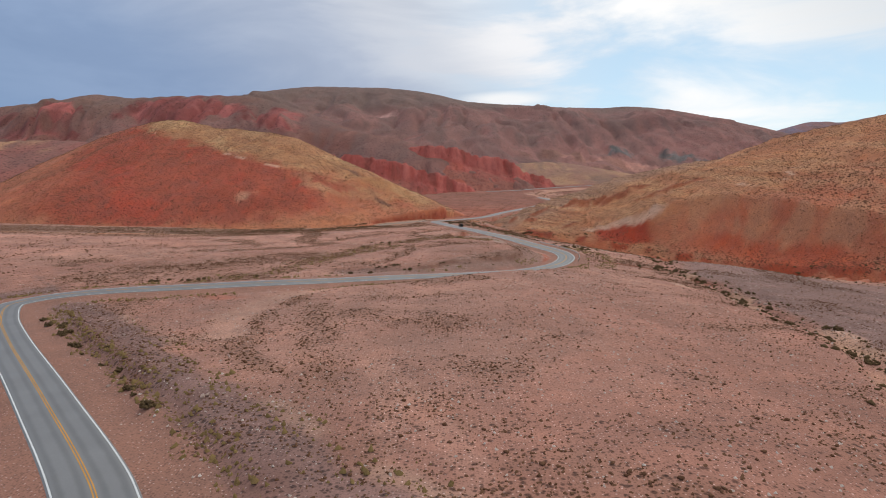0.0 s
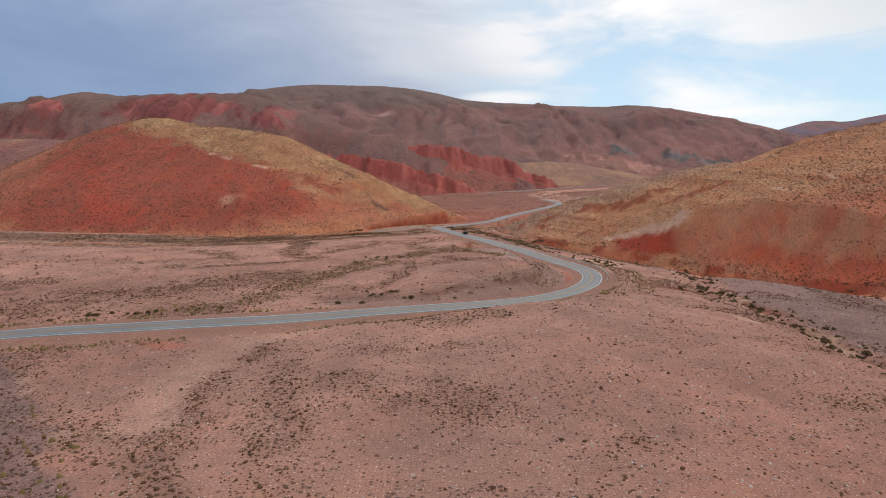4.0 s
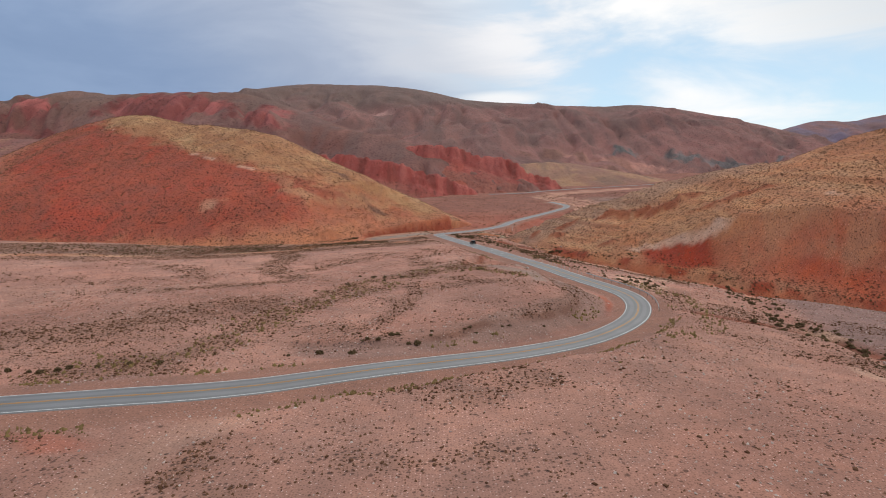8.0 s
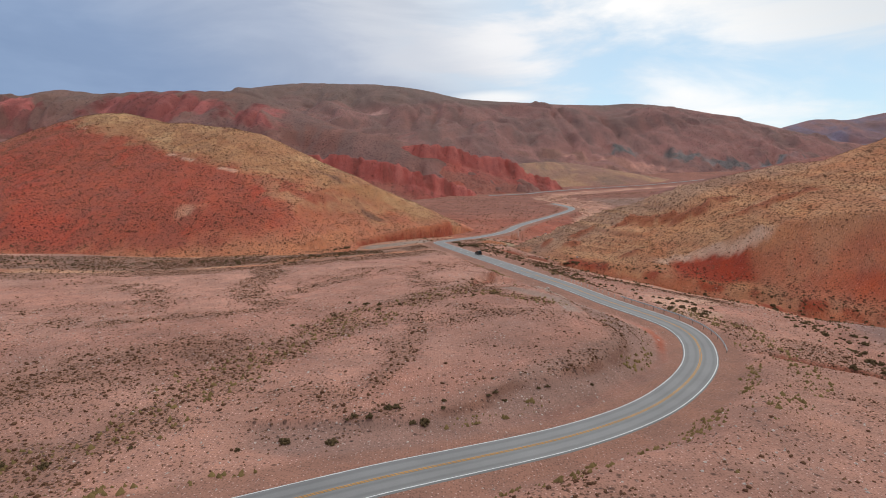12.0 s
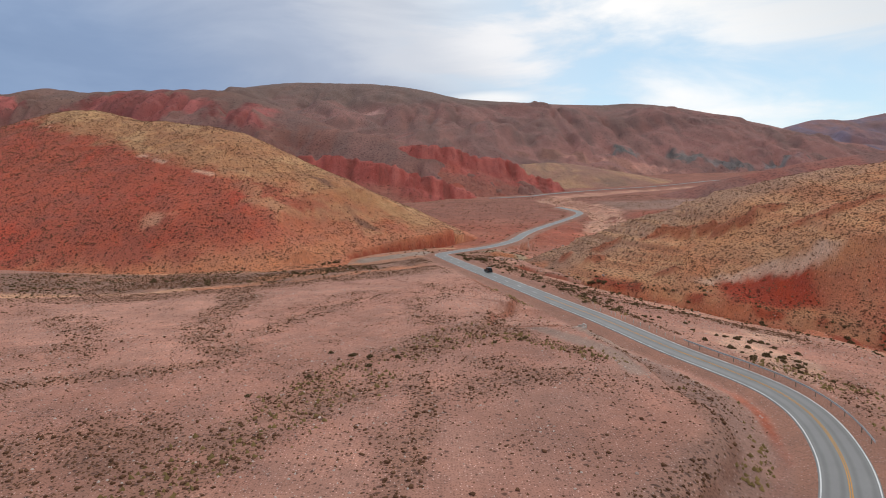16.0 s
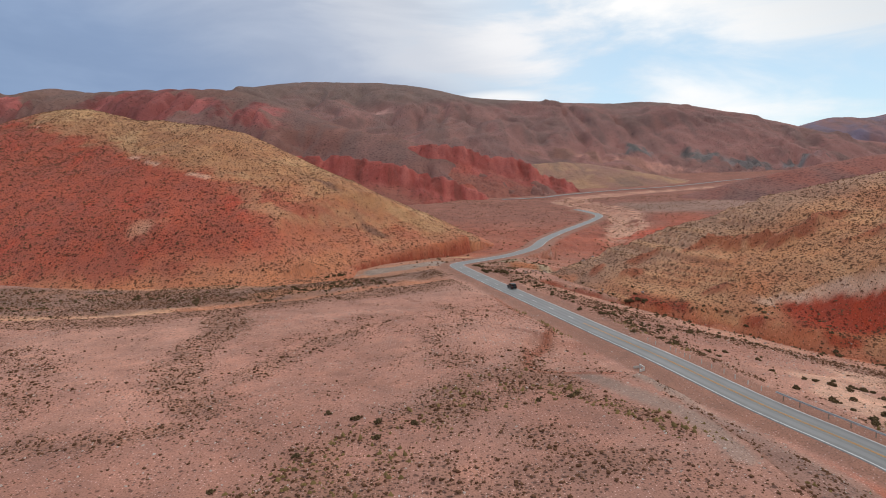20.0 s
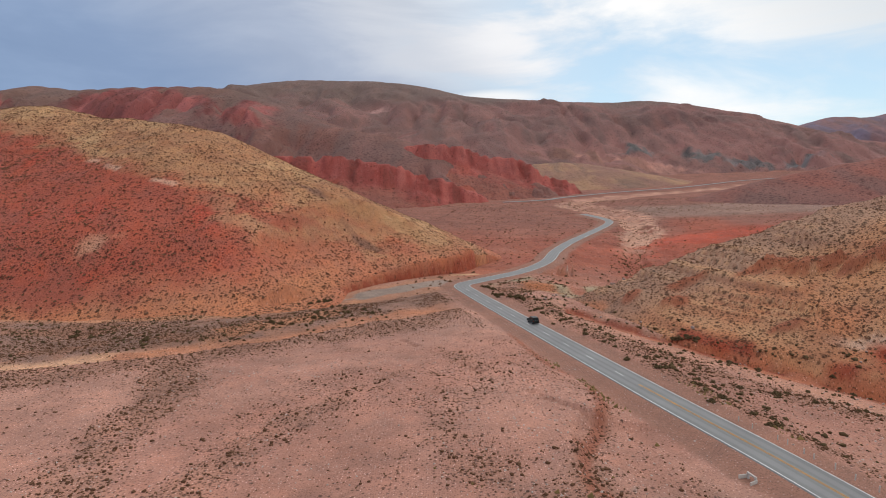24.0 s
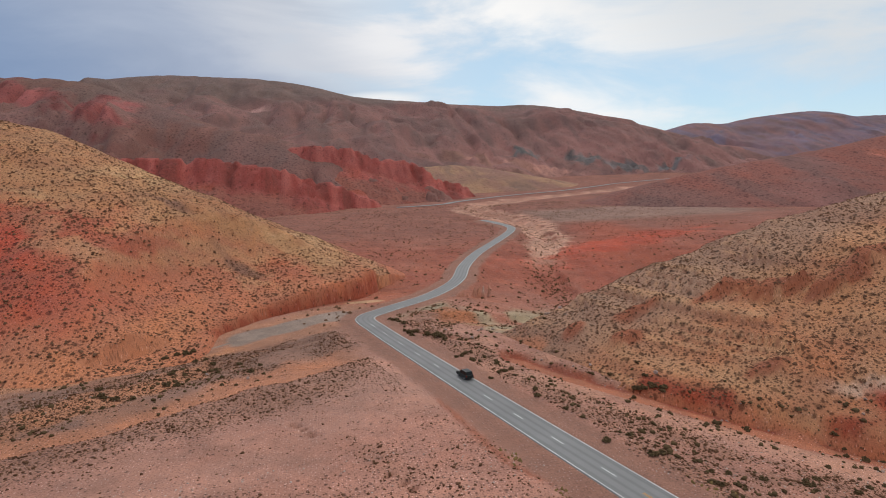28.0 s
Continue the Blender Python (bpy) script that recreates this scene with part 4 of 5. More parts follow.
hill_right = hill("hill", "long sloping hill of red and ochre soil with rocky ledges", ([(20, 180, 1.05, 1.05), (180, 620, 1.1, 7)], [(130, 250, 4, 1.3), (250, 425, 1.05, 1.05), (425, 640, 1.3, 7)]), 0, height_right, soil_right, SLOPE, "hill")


def far_height(spine, slope, soft, relief, gully, deep, seed, cliffs=()):
    """Broad spurs, cut by gullies that run down from the crest and branch."""
    line = spline(spine, 36.0)

    def f(x, y):
        z = ridge(x, y, line, slope, soft)
        crest = np.interp(x, line[:, 0], line[:, 2])
        fall = crest - z
        k = 0.06 + 0.94 * smooth(4, 20 + 0.9 * deep, fall)
        wx = x + 0.7 * gully * fbm(x, y, gully * 1.6, 3, seed)
        z = z + k * relief * fbm(x, y, gully * 2.0, 4, seed + 3)
        z = z + k * deep * (incised(wx, y * 0.38, gully, 4, seed + 7, 0.55) - 0.5)
        z = z - 0.32 * deep * smooth(10, 40 + deep, fall) * (1 - smooth(0.0, 0.30, incised(wx + 0.3 * gully * fbm(x, y, gully * 0.5, 2, seed + 2), y * 0.22, gully * 0.42, 2, seed + 9)))
        for cx, cy, rx, ry in cliffs:
            m = 1 - smooth(0.6, 1.1, np.hypot((x - cx) / rx, (y - cy) / ry))
            z = z + m * 22 * (incised(x + 9 * fbm(x, y, 24, 2, 5), y * 0.13, 36, 3, seed + 11) - 0.45) * smooth(3, 32, fall)
        return z
    return f


def cliff_height(spine, drop, seed):
    """A fluted wall below a crest, with an apron of debris at its foot."""
    line = spline(spine, 14.0)

    def f(x, y):
        z = np.full(np.shape(x), -1e4)
        flute = 16 * (0.5 - incised(x + 6 * fbm(x, y, 18, 2, 5), y * 0.18, 27, 3, seed)) + 3 * fbm(x, y, 9, 3, seed + 4)
        for sx, sy, sz in line:
            d = np.maximum(np.hypot(x - sx, y - sy) - 5 + flute, 0)
            z = np.maximum(z, sz - np.where(d < drop, 0.95 * d, 0.95 * drop + 0.42 * (d - drop)))
        return z + 1.5 * fbm(x, y, 14, 3, seed + 6)
    return f, line


def soil_far(base, red, bands, seed, extra=(), cap=None):
    """bands: (from, to, strength) heights at which the red beds come out; extra: outcrops of other rock; cap: (height, colour) of a grassy top."""
    def f(x, y, z):
        n, m = fbm(x, y, 160, 5, seed), fbm(x, y, 40, 4, seed + 2)
        flow = fbm(x + 14 * m, y * 0.16, 26, 4, seed + 13)
        c = np.zeros((*np.shape(x), 3)) + np.array(base)
        c = blend(c, 0.6 * smooth(-0.1, 0.4, n), (0.20, 0.115, 0.103))
        c = blend(c, 0.5 * smooth(0.0, 0.4, fbm(x, y, 120, 4, seed + 9)), (0.16, 0.098, 0.084))
        c = blend(c, 0.55 * smooth(0.05, 0.4, flow), (0.22, 0.118, 0.098))
        c = blend(c, 0.45 * smooth(0.1, 0.4, -flow), (0.13, 0.088, 0.078))
        for lo, hi, k in bands:
            zz = z + 16 * m
            c = blend(c, k * smooth(lo - 6, lo + 6, zz) * (1 - smooth(hi - 6, hi + 8, zz)) * smooth(-0.25, 0.15, fbm(x, y, 110, 3, seed + 5) + 0.5 * flow), red)
        if cap:
            c = blend(c, 0.6 * smooth(cap[0] - 35, cap[0] + 35, z + 60 * n + 25 * flow), cap[1])
        for cx, cy, rx, ry, colour in extra:
            k = 1 - smooth(0.45, 1.05, np.hypot((x - cx) / rx, (y - cy) / ry) + 0.9 * m + 0.5 * flow)
            c = blend(c, k, colour)
            c = c * (1 + (k * (0.5 * smooth(0.1, 0.4, flow) - 0.32 * smooth(0.05, 0.35, -flow)))[..., None])
        return c
    return f


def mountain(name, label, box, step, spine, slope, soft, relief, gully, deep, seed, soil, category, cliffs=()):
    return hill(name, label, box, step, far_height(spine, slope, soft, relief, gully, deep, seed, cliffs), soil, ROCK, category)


def red_row(label, box, spine, drop, seed):
    f, line = cliff_height(spine, drop, seed)

    def soil(x, y, z):
        crest = np.interp(x, line[:, 0], line[:, 2])
        m, flow = fbm(x, y, 25, 4, seed + 2), fbm(x, y * 0.15, 15, 4, seed + 3)
        c = np.zeros((*np.shape(x), 3)) + np.array((0.225, 0.092, 0.068))
        c = blend(c, 0.6 * smooth(0.0, 0.35, flow), (0.19, 0.078, 0.06))
        k = 1 - smooth(drop * 0.6, drop * 1.35, crest - z + 12 * m + 9 * flow)
        c = blend(c, 0.95 * k, (0.255, 0.070, 0.058))
        c = blend(c, k * smooth(0.02, 0.3, flow), (0.325, 0.105, 0.086))
        c = blend(c, 0.8 * k * smooth(0.05, 0.3, -flow), (0.175, 0.055, 0.044))
        return blend(c, 0.8 * (1 - smooth(0.1, 0.3, fbm(x, y, 34, 3, seed + 8) + 0.5)) * (1 - k), (0.31, 0.085, 0.055))
    return hill("foothill", label, box, 2.6, f, soil, ROCK, "hill")


RUST, CRIMSON = (0.165, 0.068, 0.058), (0.21, 0.074, 0.066)
mountain("mountain", "broad dark purple-brown mountain with a flat top", (-1750, 1950, 1340, 2900), 9,
         [(-1500, 2500, 270), (-776, 2500, 284), (-646, 2500, 301), (-495, 2500, 307), (-237, 2500, 295), (-130, 2500, 281), (-44, 2500, 262), (86, 2500, 232), (348, 2500, 207),
          (633, 2500, 190), (788, 2500, 192), (966, 2500, 163), (1190, 2500, 113), (1384, 2500, 52), (1700, 2500, -40)], 0.33, 70, 16, 170, 56, 200,
         soil_far((0.165, 0.098, 0.086), (0.235, 0.125, 0.108), [(-40, 40, 0.9), (40, 90, 0.6), (130, 190, 0.5)], 200,
                  [(577, 1880, 70, 70, (0.098, 0.096, 0.092)), (735, 1880, 75, 46, (0.108, 0.10, 0.095)), (850, 1800, 100, 50, (0.115, 0.104, 0.10)), (950, 1775, 70, 36, (0.105, 0.10, 0.098)),
                   (480, 1780, 200, 50, (0.25, 0.135, 0.105)), (560, 1660, 220, 60, (0.26, 0.145, 0.115)), (800, 1690, 200, 45, (0.25, 0.14, 0.115)), (-190, 2055, 70, 16, (0.36, 0.22, 0.19))],
                  (190, (0.118, 0.094, 0.078))), "mountain", [(600, 1900, 330, 110), (900, 1800, 200, 90)])
mountain("mountain", "brown mountain with eroded red cliffs below its crest", (-1500, 330, 850, 1800), 5,
         [(-1300, 1450, 150), (-911, 1450, 176), (-803, 1450, 189), (-733, 1450, 179), (-614, 1450, 181), (-519, 1450, 180), (-436, 1450, 172), (-340, 1400, 135), (-240, 1320, 93),
          (-120, 1250, 66), (-60, 1220, 46)], 0.42, 30, 9, 100, 40, 220,
         soil_far((0.155, 0.078, 0.062), RUST, [(40, 60, 0.3)], 220,
                  [(-605, 1335, 88, 82, CRIMSON), (-520, 1345, 74, 82, CRIMSON), (-455, 1325, 50, 66, CRIMSON), (-340, 1285, 64, 80, CRIMSON), (-800, 1285, 40, 60, CRIMSON), (-787, 1180, 70, 42, CRIMSON), (-960, 1330, 40, 40, RUST)],
                  (150, (0.135, 0.098, 0.078))), "mountain",
         [(-570, 1370, 170, 110), (-345, 1310, 90, 100), (-800, 1300, 110, 110)])
red_row("row of bright red fluted cliffs under brown slopes", (-480, 150, 830, 1120),
        [(-400, 1020, 42), (-300, 1010, 37), (-180, 1000, 33), (-144, 1000, 31), (-105, 1000, 22), (-66, 1000, 16), (-35, 1000, 4), (2, 1000, -8), (30, 995, -20)], 30, 240)
red_row("jagged bright red cliffs above the valley bend", (-220, 330, 1010, 1300),
        [(-80, 1195, 40), (-22, 1180, 45), (19, 1180, 40), (66, 1180, 24), (114, 1180, 15), (162, 1180, -8), (205, 1175, -26)], 34, 250)
mountain("foothill", "low straw-coloured fan at the mountain foot", (-40, 700, 1180, 1800), 6,
         [(90, 1500, -10), (170, 1490, -4), (230, 1500, 0), (290, 1500, -2), (380, 1500, -22), (430, 1500, -36)], 0.20, 14, 2, 60, 7, 320,
         soil_far((0.31, 0.19, 0.115), (0.36, 0.23, 0.13), [(-20, 20, 0.9)], 320), "hill")
mountain("hill", "smooth reddish-brown ridge beyond the dry valley", (230, 1500, 540, 1300), 5,
         [(330, 900, -26), (400, 900, -10), (481, 900, 4), (560, 900, 14), (642, 900, 24), (700, 900, 32), (760, 900, 38), (1100, 900, 38), (1480, 900, 38)], 0.30, 20, 2, 60, 10, 260,
         soil_far((0.215, 0.096, 0.076), (0.25, 0.086, 0.06), [(-10, 40, 0.4)], 260, [(640, 830, 22, 60, (0.29, 0.11, 0.075))]), "hill")
# the blue haze of distance is put into this range's rock colours
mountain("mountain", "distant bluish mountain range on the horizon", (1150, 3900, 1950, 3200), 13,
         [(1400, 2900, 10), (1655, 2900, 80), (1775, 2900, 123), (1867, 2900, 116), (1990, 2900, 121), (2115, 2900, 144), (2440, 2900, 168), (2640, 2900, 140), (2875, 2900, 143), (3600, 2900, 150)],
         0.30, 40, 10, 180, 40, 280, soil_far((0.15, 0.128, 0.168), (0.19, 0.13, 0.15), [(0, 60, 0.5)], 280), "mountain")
mountain("hill", "tan-topped red hill behind the rounded hill", (-950, -220, 520, 1000), 4,
         [(-760, 780, 45), (-640, 780, 58), (-563, 780, 61), (-520, 780, 62), (-477, 780, 60), (-441, 780, 55), (-380, 790, 40), (-330, 800, 26)], 0.40, 16, 2, 50, 9, 300,
         soil_far((0.31, 0.095, 0.065), (0.36, 0.215, 0.125), [(46, 90, 1.0)], 300), "hill")


# ---- road ----
def part(name, bm, mat, parent=None, label=""):
    me = bpy.data.meshes.new(name)
    bm.to_mesh(me)
    bm.free()
    me.materials.append(mat)
    ob = new(name, me)
    ob.parent = parent
    return tagged(ob, label)


def ribbon(line, offset, half, lift, start=0.0, end=1e9):
    """A strip along a line, between two stations."""
    bm = bmesh.new()
    d = np.gradient(line[:, :2], axis=0)
    d /= np.linalg.norm(d, axis=1)[:, None]
    nrm = np.c_[d[:, 1], -d[:, 0]]
    st = np.r_[0, np.cumsum(np.linalg.norm(np.diff(line[:, :2], axis=0), axis=1))]
    last = None
    for p, n, s in zip(line, nrm, st):
        if s < start or s > end:
            continue
        pair = [bm.verts.new((p[0] + n[0] * o, p[1] + n[1] * o, p[2] + lift)) for o in (offset - half, offset + half)]
        if last:
            bm.faces.new((last[0], last[1], pair[1], pair[0]))
        last = pair
    bmesh.ops.recalc_face_normals(bm, faces=bm.faces)
    if bm.faces and sum(f.normal.z for f in bm.faces) < 0:
        bmesh.ops.reverse_faces(bm, faces=bm.faces)
    return bm


def asphalt():
    """Grey asphalt: dark wheel tracks along the lanes, patches and fine grit."""
    m, t, b = material("worn_asphalt", 0.55)
    b.inputs["Specular IOR Level"].default_value = 0.5
    co = node(t, "ShaderNodeTexCoord").outputs["Object"]
    lane = node(t, "ShaderNodeAttribute")
    lane.attribute_name = "lane"
    big, fine = noise_at(t, co, 0.12, 5, 0.6), noise_at(t, co, 6.0, 5, 0.7)
    inlane = math_node(t, "ABSOLUTE", math_node(t, "SUBTRACT", math_node(t, "ABSOLUTE", lane.outputs["Fac"]), 1.55))
    off = math_node(t, "ABSOLUTE", math_node(t, "SUBTRACT", inlane, math_node(t, "MULTIPLY_ADD", big, 0.4, 0.6)))
    wheel = ramp(t, off, [(0.05, 1.0), (0.5, 0.0)])
    v = math_node(t, "MULTIPLY", math_node(t, "MULTIPLY_ADD", big, 0.5, 0.78), math_node(t, "MULTIPLY_ADD", fine, 0.35, 0.85))
    v = math_node(t, "MULTIPLY", v, math_node(t, "MULTIPLY_ADD", wheel, -0.22, 1.0))
    t.links.new(mix_colour(t, 1.0, (0.205, 0.20, 0.195), v, "MULTIPLY"), b.inputs["Base Color"])
    return m


ASPHALT = asphalt()


def roadway(name, line, half, lift):
    """The asphalt slab: a cambered top and sloping edges, with the distance from the middle kept for its wear."""
    d = np.gradient(line[:, :2], axis=0)
    d /= np.linalg.norm(d, axis=1)[:, None]
    nrm = np.c_[d[:, 1], -d[:, 0]]
    across = np.array([-half - 0.15, -half, -2.6, -1.75, -0.9, 0, 0.9, 1.75, 2.6, half, half + 0.15])
    drop = np.array([0.25, 0.06, 0.03, 0.02, 0.01, 0, 0.01, 0.02, 0.03, 0.06, 0.25])
    n, k = len(line), len(across)
    co = np.zeros((n, k, 3))
    co[..., :2] = line[:, None, :2] + nrm[:, None, :] * across[None, :, None]
    co[..., 2] = line[:, None, 2] + lift - drop
    i = np.arange(n * k).reshape(n, k)
    quads = np.stack([i[:-1, :-1], i[:-1, 1:], i[1:, 1:], i[1:, :-1]], -1).reshape(-1, 4)
    me = bpy.data.meshes.new(name)
    me.from_pydata(co.reshape(-1, 3).tolist(), [], quads.tolist())
    at = me.attributes.new("lane", "FLOAT", "POINT")
    at.data.foreach_set("value", np.tile(across, n).astype(np.float32))
    me.polygons.foreach_set("use_smooth", np.ones(len(quads), bool))
    me.materials.append(ASPHALT)
    return new(name, me)


fine_road = spline(ROAD[::3], 1.5)
turn = np.gradient(fine_road[:, :2], axis=0)
turn /= np.linalg.norm(turn, axis=1)[:, None]
run = np.r_[0, np.cumsum(np.linalg.norm(np.diff(fine_road[:, :2], axis=0), axis=1))]
fine_road[:, :2] += np.c_[turn[:, 1], -turn[:, 0]] * (0.6 * smooth(110, 220, run) - 0.3)[:, None]
stations = np.r_[0, np.cumsum(np.linalg.norm(np.diff(fine_road[:, :2], axis=0), axis=1))]


def station(y, after=150):
    """How far along the road it passes northing y, past the first bend."""
    k = np.where(stations > after)[0]
    return stations[k[np.argmin(np.abs(fine_road[k, 1] - y))]]


def road_spot(s, offset):
    i = min(int(np.searchsorted(stations, s)), len(stations) - 2)
    d = fine_road[i + 1] - fine_road[i]
    a = math.atan2(d[1], d[0])
    p = fine_road[i]
    return Vector((p[0] + math.sin(a) * offset, p[1] - math.cos(a) * offset, p[2])), a


road = tagged(roadway("road", fine_road, 3.15, 0.0), "winding two-lane grey asphalt road with painted lines", "road", kind="structure")
for side in (-1, 1):
    part("edge_line", ribbon(fine_road, 2.97 * side, 0.08, 0.03 - 0.05), WHITE, road, "white edge line")
end_double = station(312)
for off in (-0.12, 0.12):
    part("centre_line", ribbon(fine_road, off, 0.06, 0.02, 0, end_double), ORANGE, road, "faded orange centre line")
s = end_double + 4
while s < station(425):
    part("lane_dash", ribbon(fine_road, 0, 0.08, 0.02, s, s + 4.6), WHITE, road)
    s += 12.0
tagged(roadway("road", FARROAD, 3.7, 0.5), "pale grey road running along the far valley", "road", kind="structure")


# ---- plants and stones ----
def leafy(name, low, high, dry):
    """Twigs and leaves: each clump takes its own tone between two colours, some of it dry."""
    m, t, b = material(name, 1.0)
    b.inputs["Specular IOR Level"].default_value = 0.0
    geo = node(t, "ShaderNodeNewGeometry")
    co = node(t, "ShaderNodeTexCoord").outputs["Object"]
    c = mix_colour(t, geo.outputs["Random Per Island"], low, high)
    c = mix_colour(t, math_node(t, "MULTIPLY", noise_at(t, co, 0.35, 3, 0.6), 0.7), c, dry)
    t.links.new(mix_colour(t, 1.0, c, math_node(t, "MULTIPLY_ADD", noise_at(t, co, 9.0, 3, 0.7), 0.9, 0.55), "MULTIPLY"), b.inputs["Base Color"])
    return m


TUFT = leafy("dry_tufts", (0.105, 0.052, 0.032), (0.185, 0.098, 0.06), (0.185, 0.095, 0.054))
STRAW = leafy("straw_tufts", (0.15, 0.108, 0.045), (0.27, 0.185, 0.075), (0.21, 0.125, 0.06))
SHRUB = leafy("shrub_leaves", (0.075, 0.058, 0.03), (0.15, 0.108, 0.056), (0.16, 0.09, 0.05))
TWIG = painted("grey_twigs", (0.12, 0.08, 0.06), 0.4)
PEBBLE = leafy("pebbles", (0.42, 0.32, 0.27), (0.66, 0.57, 0.51), (0.48, 0.36, 0.30))
rng = np.random.default_rng(7)


def mesh_from(name, co, tris, mat):
    me = bpy.data.meshes.new(name)
    me.vertices.add(len(co))
    me.vertices.foreach_set("co", co.astype(np.float32).ravel())
    me.loops.add(len(tris) * 3)
    me.loops.foreach_set("vertex_index", tris.astype(np.int32).ravel())
    me.polygons.add(len(tris))
    me.polygons.foreach_set("loop_start", np.arange(0, len(tris) * 3, 3, dtype=np.int32))
    me.polygons.foreach_set("loop_total", np.full(len(tris), 3, np.int32))
    me.update(calc_edges=True)
    me.materials.append(mat)
    return me


RING = np.array([(0, 1, 5), (0, 5, 4), (1, 2, 6), (1, 6, 5), (2, 3, 7), (2, 7, 6), (3, 0, 4), (3, 4, 7), (4, 5, 8), (5, 6, 8), (6, 7, 8), (7, 4, 8)])


def clumps(spots, radius, squash, mat, name, label, category, wild=0.45):
    """Many small ragged clumps in one mesh."""
    n = len(spots)
    a = rng.uniform(0, 6.28, n)[:, None] + np.arange(4) * 1.571 + rng.uniform(-0.5, 0.5, (n, 4))
    r = radius[:, None] * rng.uniform(1 - wild, 1 + wild, (n, 4))
    co = np.zeros((n, 9, 3))
    co[:, :4, 0], co[:, :4, 1], co[:, :4, 2] = np.cos(a) * r * 0.7, np.sin(a) * r * 0.7, -0.12
    r = radius[:, None] * rng.uniform(1 - wild, 1 + wild, (n, 4))
    co[:, 4:8, 0], co[:, 4:8, 1] = np.cos(a + 0.4) * r, np.sin(a + 0.4) * r
    co[:, 4:8, 2] = radius[:, None] * squash * rng.uniform(0.25, 0.9, (n, 4))
    co[:, 8, :2] = rng.uniform(-0.4, 0.4, (n, 2)) * radius[:, None]
    co[:, 8, 2] = radius * squash * rng.uniform(0.9, 1.5, n)
    co += spots[:, None, :]
    tris = (RING[None] + 9 * np.arange(n)[:, None, None]).reshape(-1, 3)
    return tagged(new(name, mesh_from(name, co.reshape(-1, 3), tris, mat)), label, category, kind="stuff")


FAN = np.array([(0, 1, 5), (1, 2, 5), (2, 3, 5), (3, 4, 5), (4, 0, 5)])


def tufts(spots, radius, tall, mat, name, label, category):
    """Many small leaning grass tufts, each a ragged five-sided sheaf, in one mesh."""
    n = len(spots)
    a = rng.uniform(0, 6.28, n)[:, None] + np.arange(5) * 1.2566 + rng.uniform(-0.35, 0.35, (n, 5))
    r = radius[:, None] * rng.uniform(0.55, 1.4, (n, 5))
    co = np.zeros((n, 6, 3))
    co[:, :5, 0], co[:, :5, 1], co[:, :5, 2] = np.cos(a) * r, np.sin(a) * r, -0.05 + radius[:, None] * rng.uniform(0, 0.35, (n, 5))
    co[:, 5, :2] = rng.uniform(-0.5, 0.5, (n, 2)) * radius[:, None]
    co[:, 5, 2] = radius * tall * rng.uniform(0.7, 1.4, n)
    co += spots[:, None, :]
    tris = (FAN[None] + 6 * np.arange(n)[:, None, None]).reshape(-1, 3)
    return tagged(new(name, mesh_from(name, co.reshape(-1, 3), tris, mat)), label, category, kind="stuff")


def sizes(n, small, big, power=2.2):
    """Mostly small, a few large."""
    return small + (big - small) * rng.random(n) ** power


def scatter(box, count, density, height):
    """Random spots in a box, thinned by a density of 0 to 1, on a surface."""
    x, y = rng.uniform(box[0], box[1], count), rng.uniform(box[2], box[3], count)
    keep = rng.random(count) < density(x, y)
    x, y = x[keep], y[keep]
    z = height(x, y)
    if height is land:
        bare = (height_left(x, y) < z) & (height_right(x, y) < z)
        x, y, z = x[bare], y[bare], z[bare]
    return np.stack([x, y, z], -1)


def off_road(x, y, clear=8.2):
    d = ROADLINE.read(x, y)[0]
    return (d > clear + 1.5 * vnoise(x / 3, y / 3, 5)).astype(float)


def plain_tufts(x, y):
    return growth(x, y) * off_road(x, y)


spots = scatter((-130, 150, 28, 425), 420000, plain_tufts, land)
thick = smooth(0.2, 0.7, plain_tufts(spots[:, 0], spots[:, 1]))
stout = rng.random(len(spots)) < 0.05 + 0.22 * thick
tufts(spots[~stout], sizes((~stout).sum(), 0.07, 0.22, 1.6), 0.9, TUFT, "grass_tufts", "countless dark dry grass tufts on the valley floor", "grass")
clumps(spots[stout], sizes(stout.sum(), 0.12, 0.34, 2.6) * (0.9 + 0.25 * smooth(110, 200, spots[stout, 1])), 0.75, TUFT, "round_tufts", "rounded dark brown cushion plants in bands over the flats", "shrub", 0.3)
spots = scatter((-330, -130, 120, 420), 42000, plain_tufts, land)
tufts(spots, sizes(len(spots), 0.15, 0.5), 0.9, TUFT, "grass_tufts", "dark dry tufts on the western flats", "grass")
spots = scatter((150, 300, 60, 330), 26000, plain_tufts, land)
tufts(spots, sizes(len(spots), 0.15, 0.5), 0.9, TUFT, "grass_tufts", "dark dry tufts on the eastern flats", "grass")


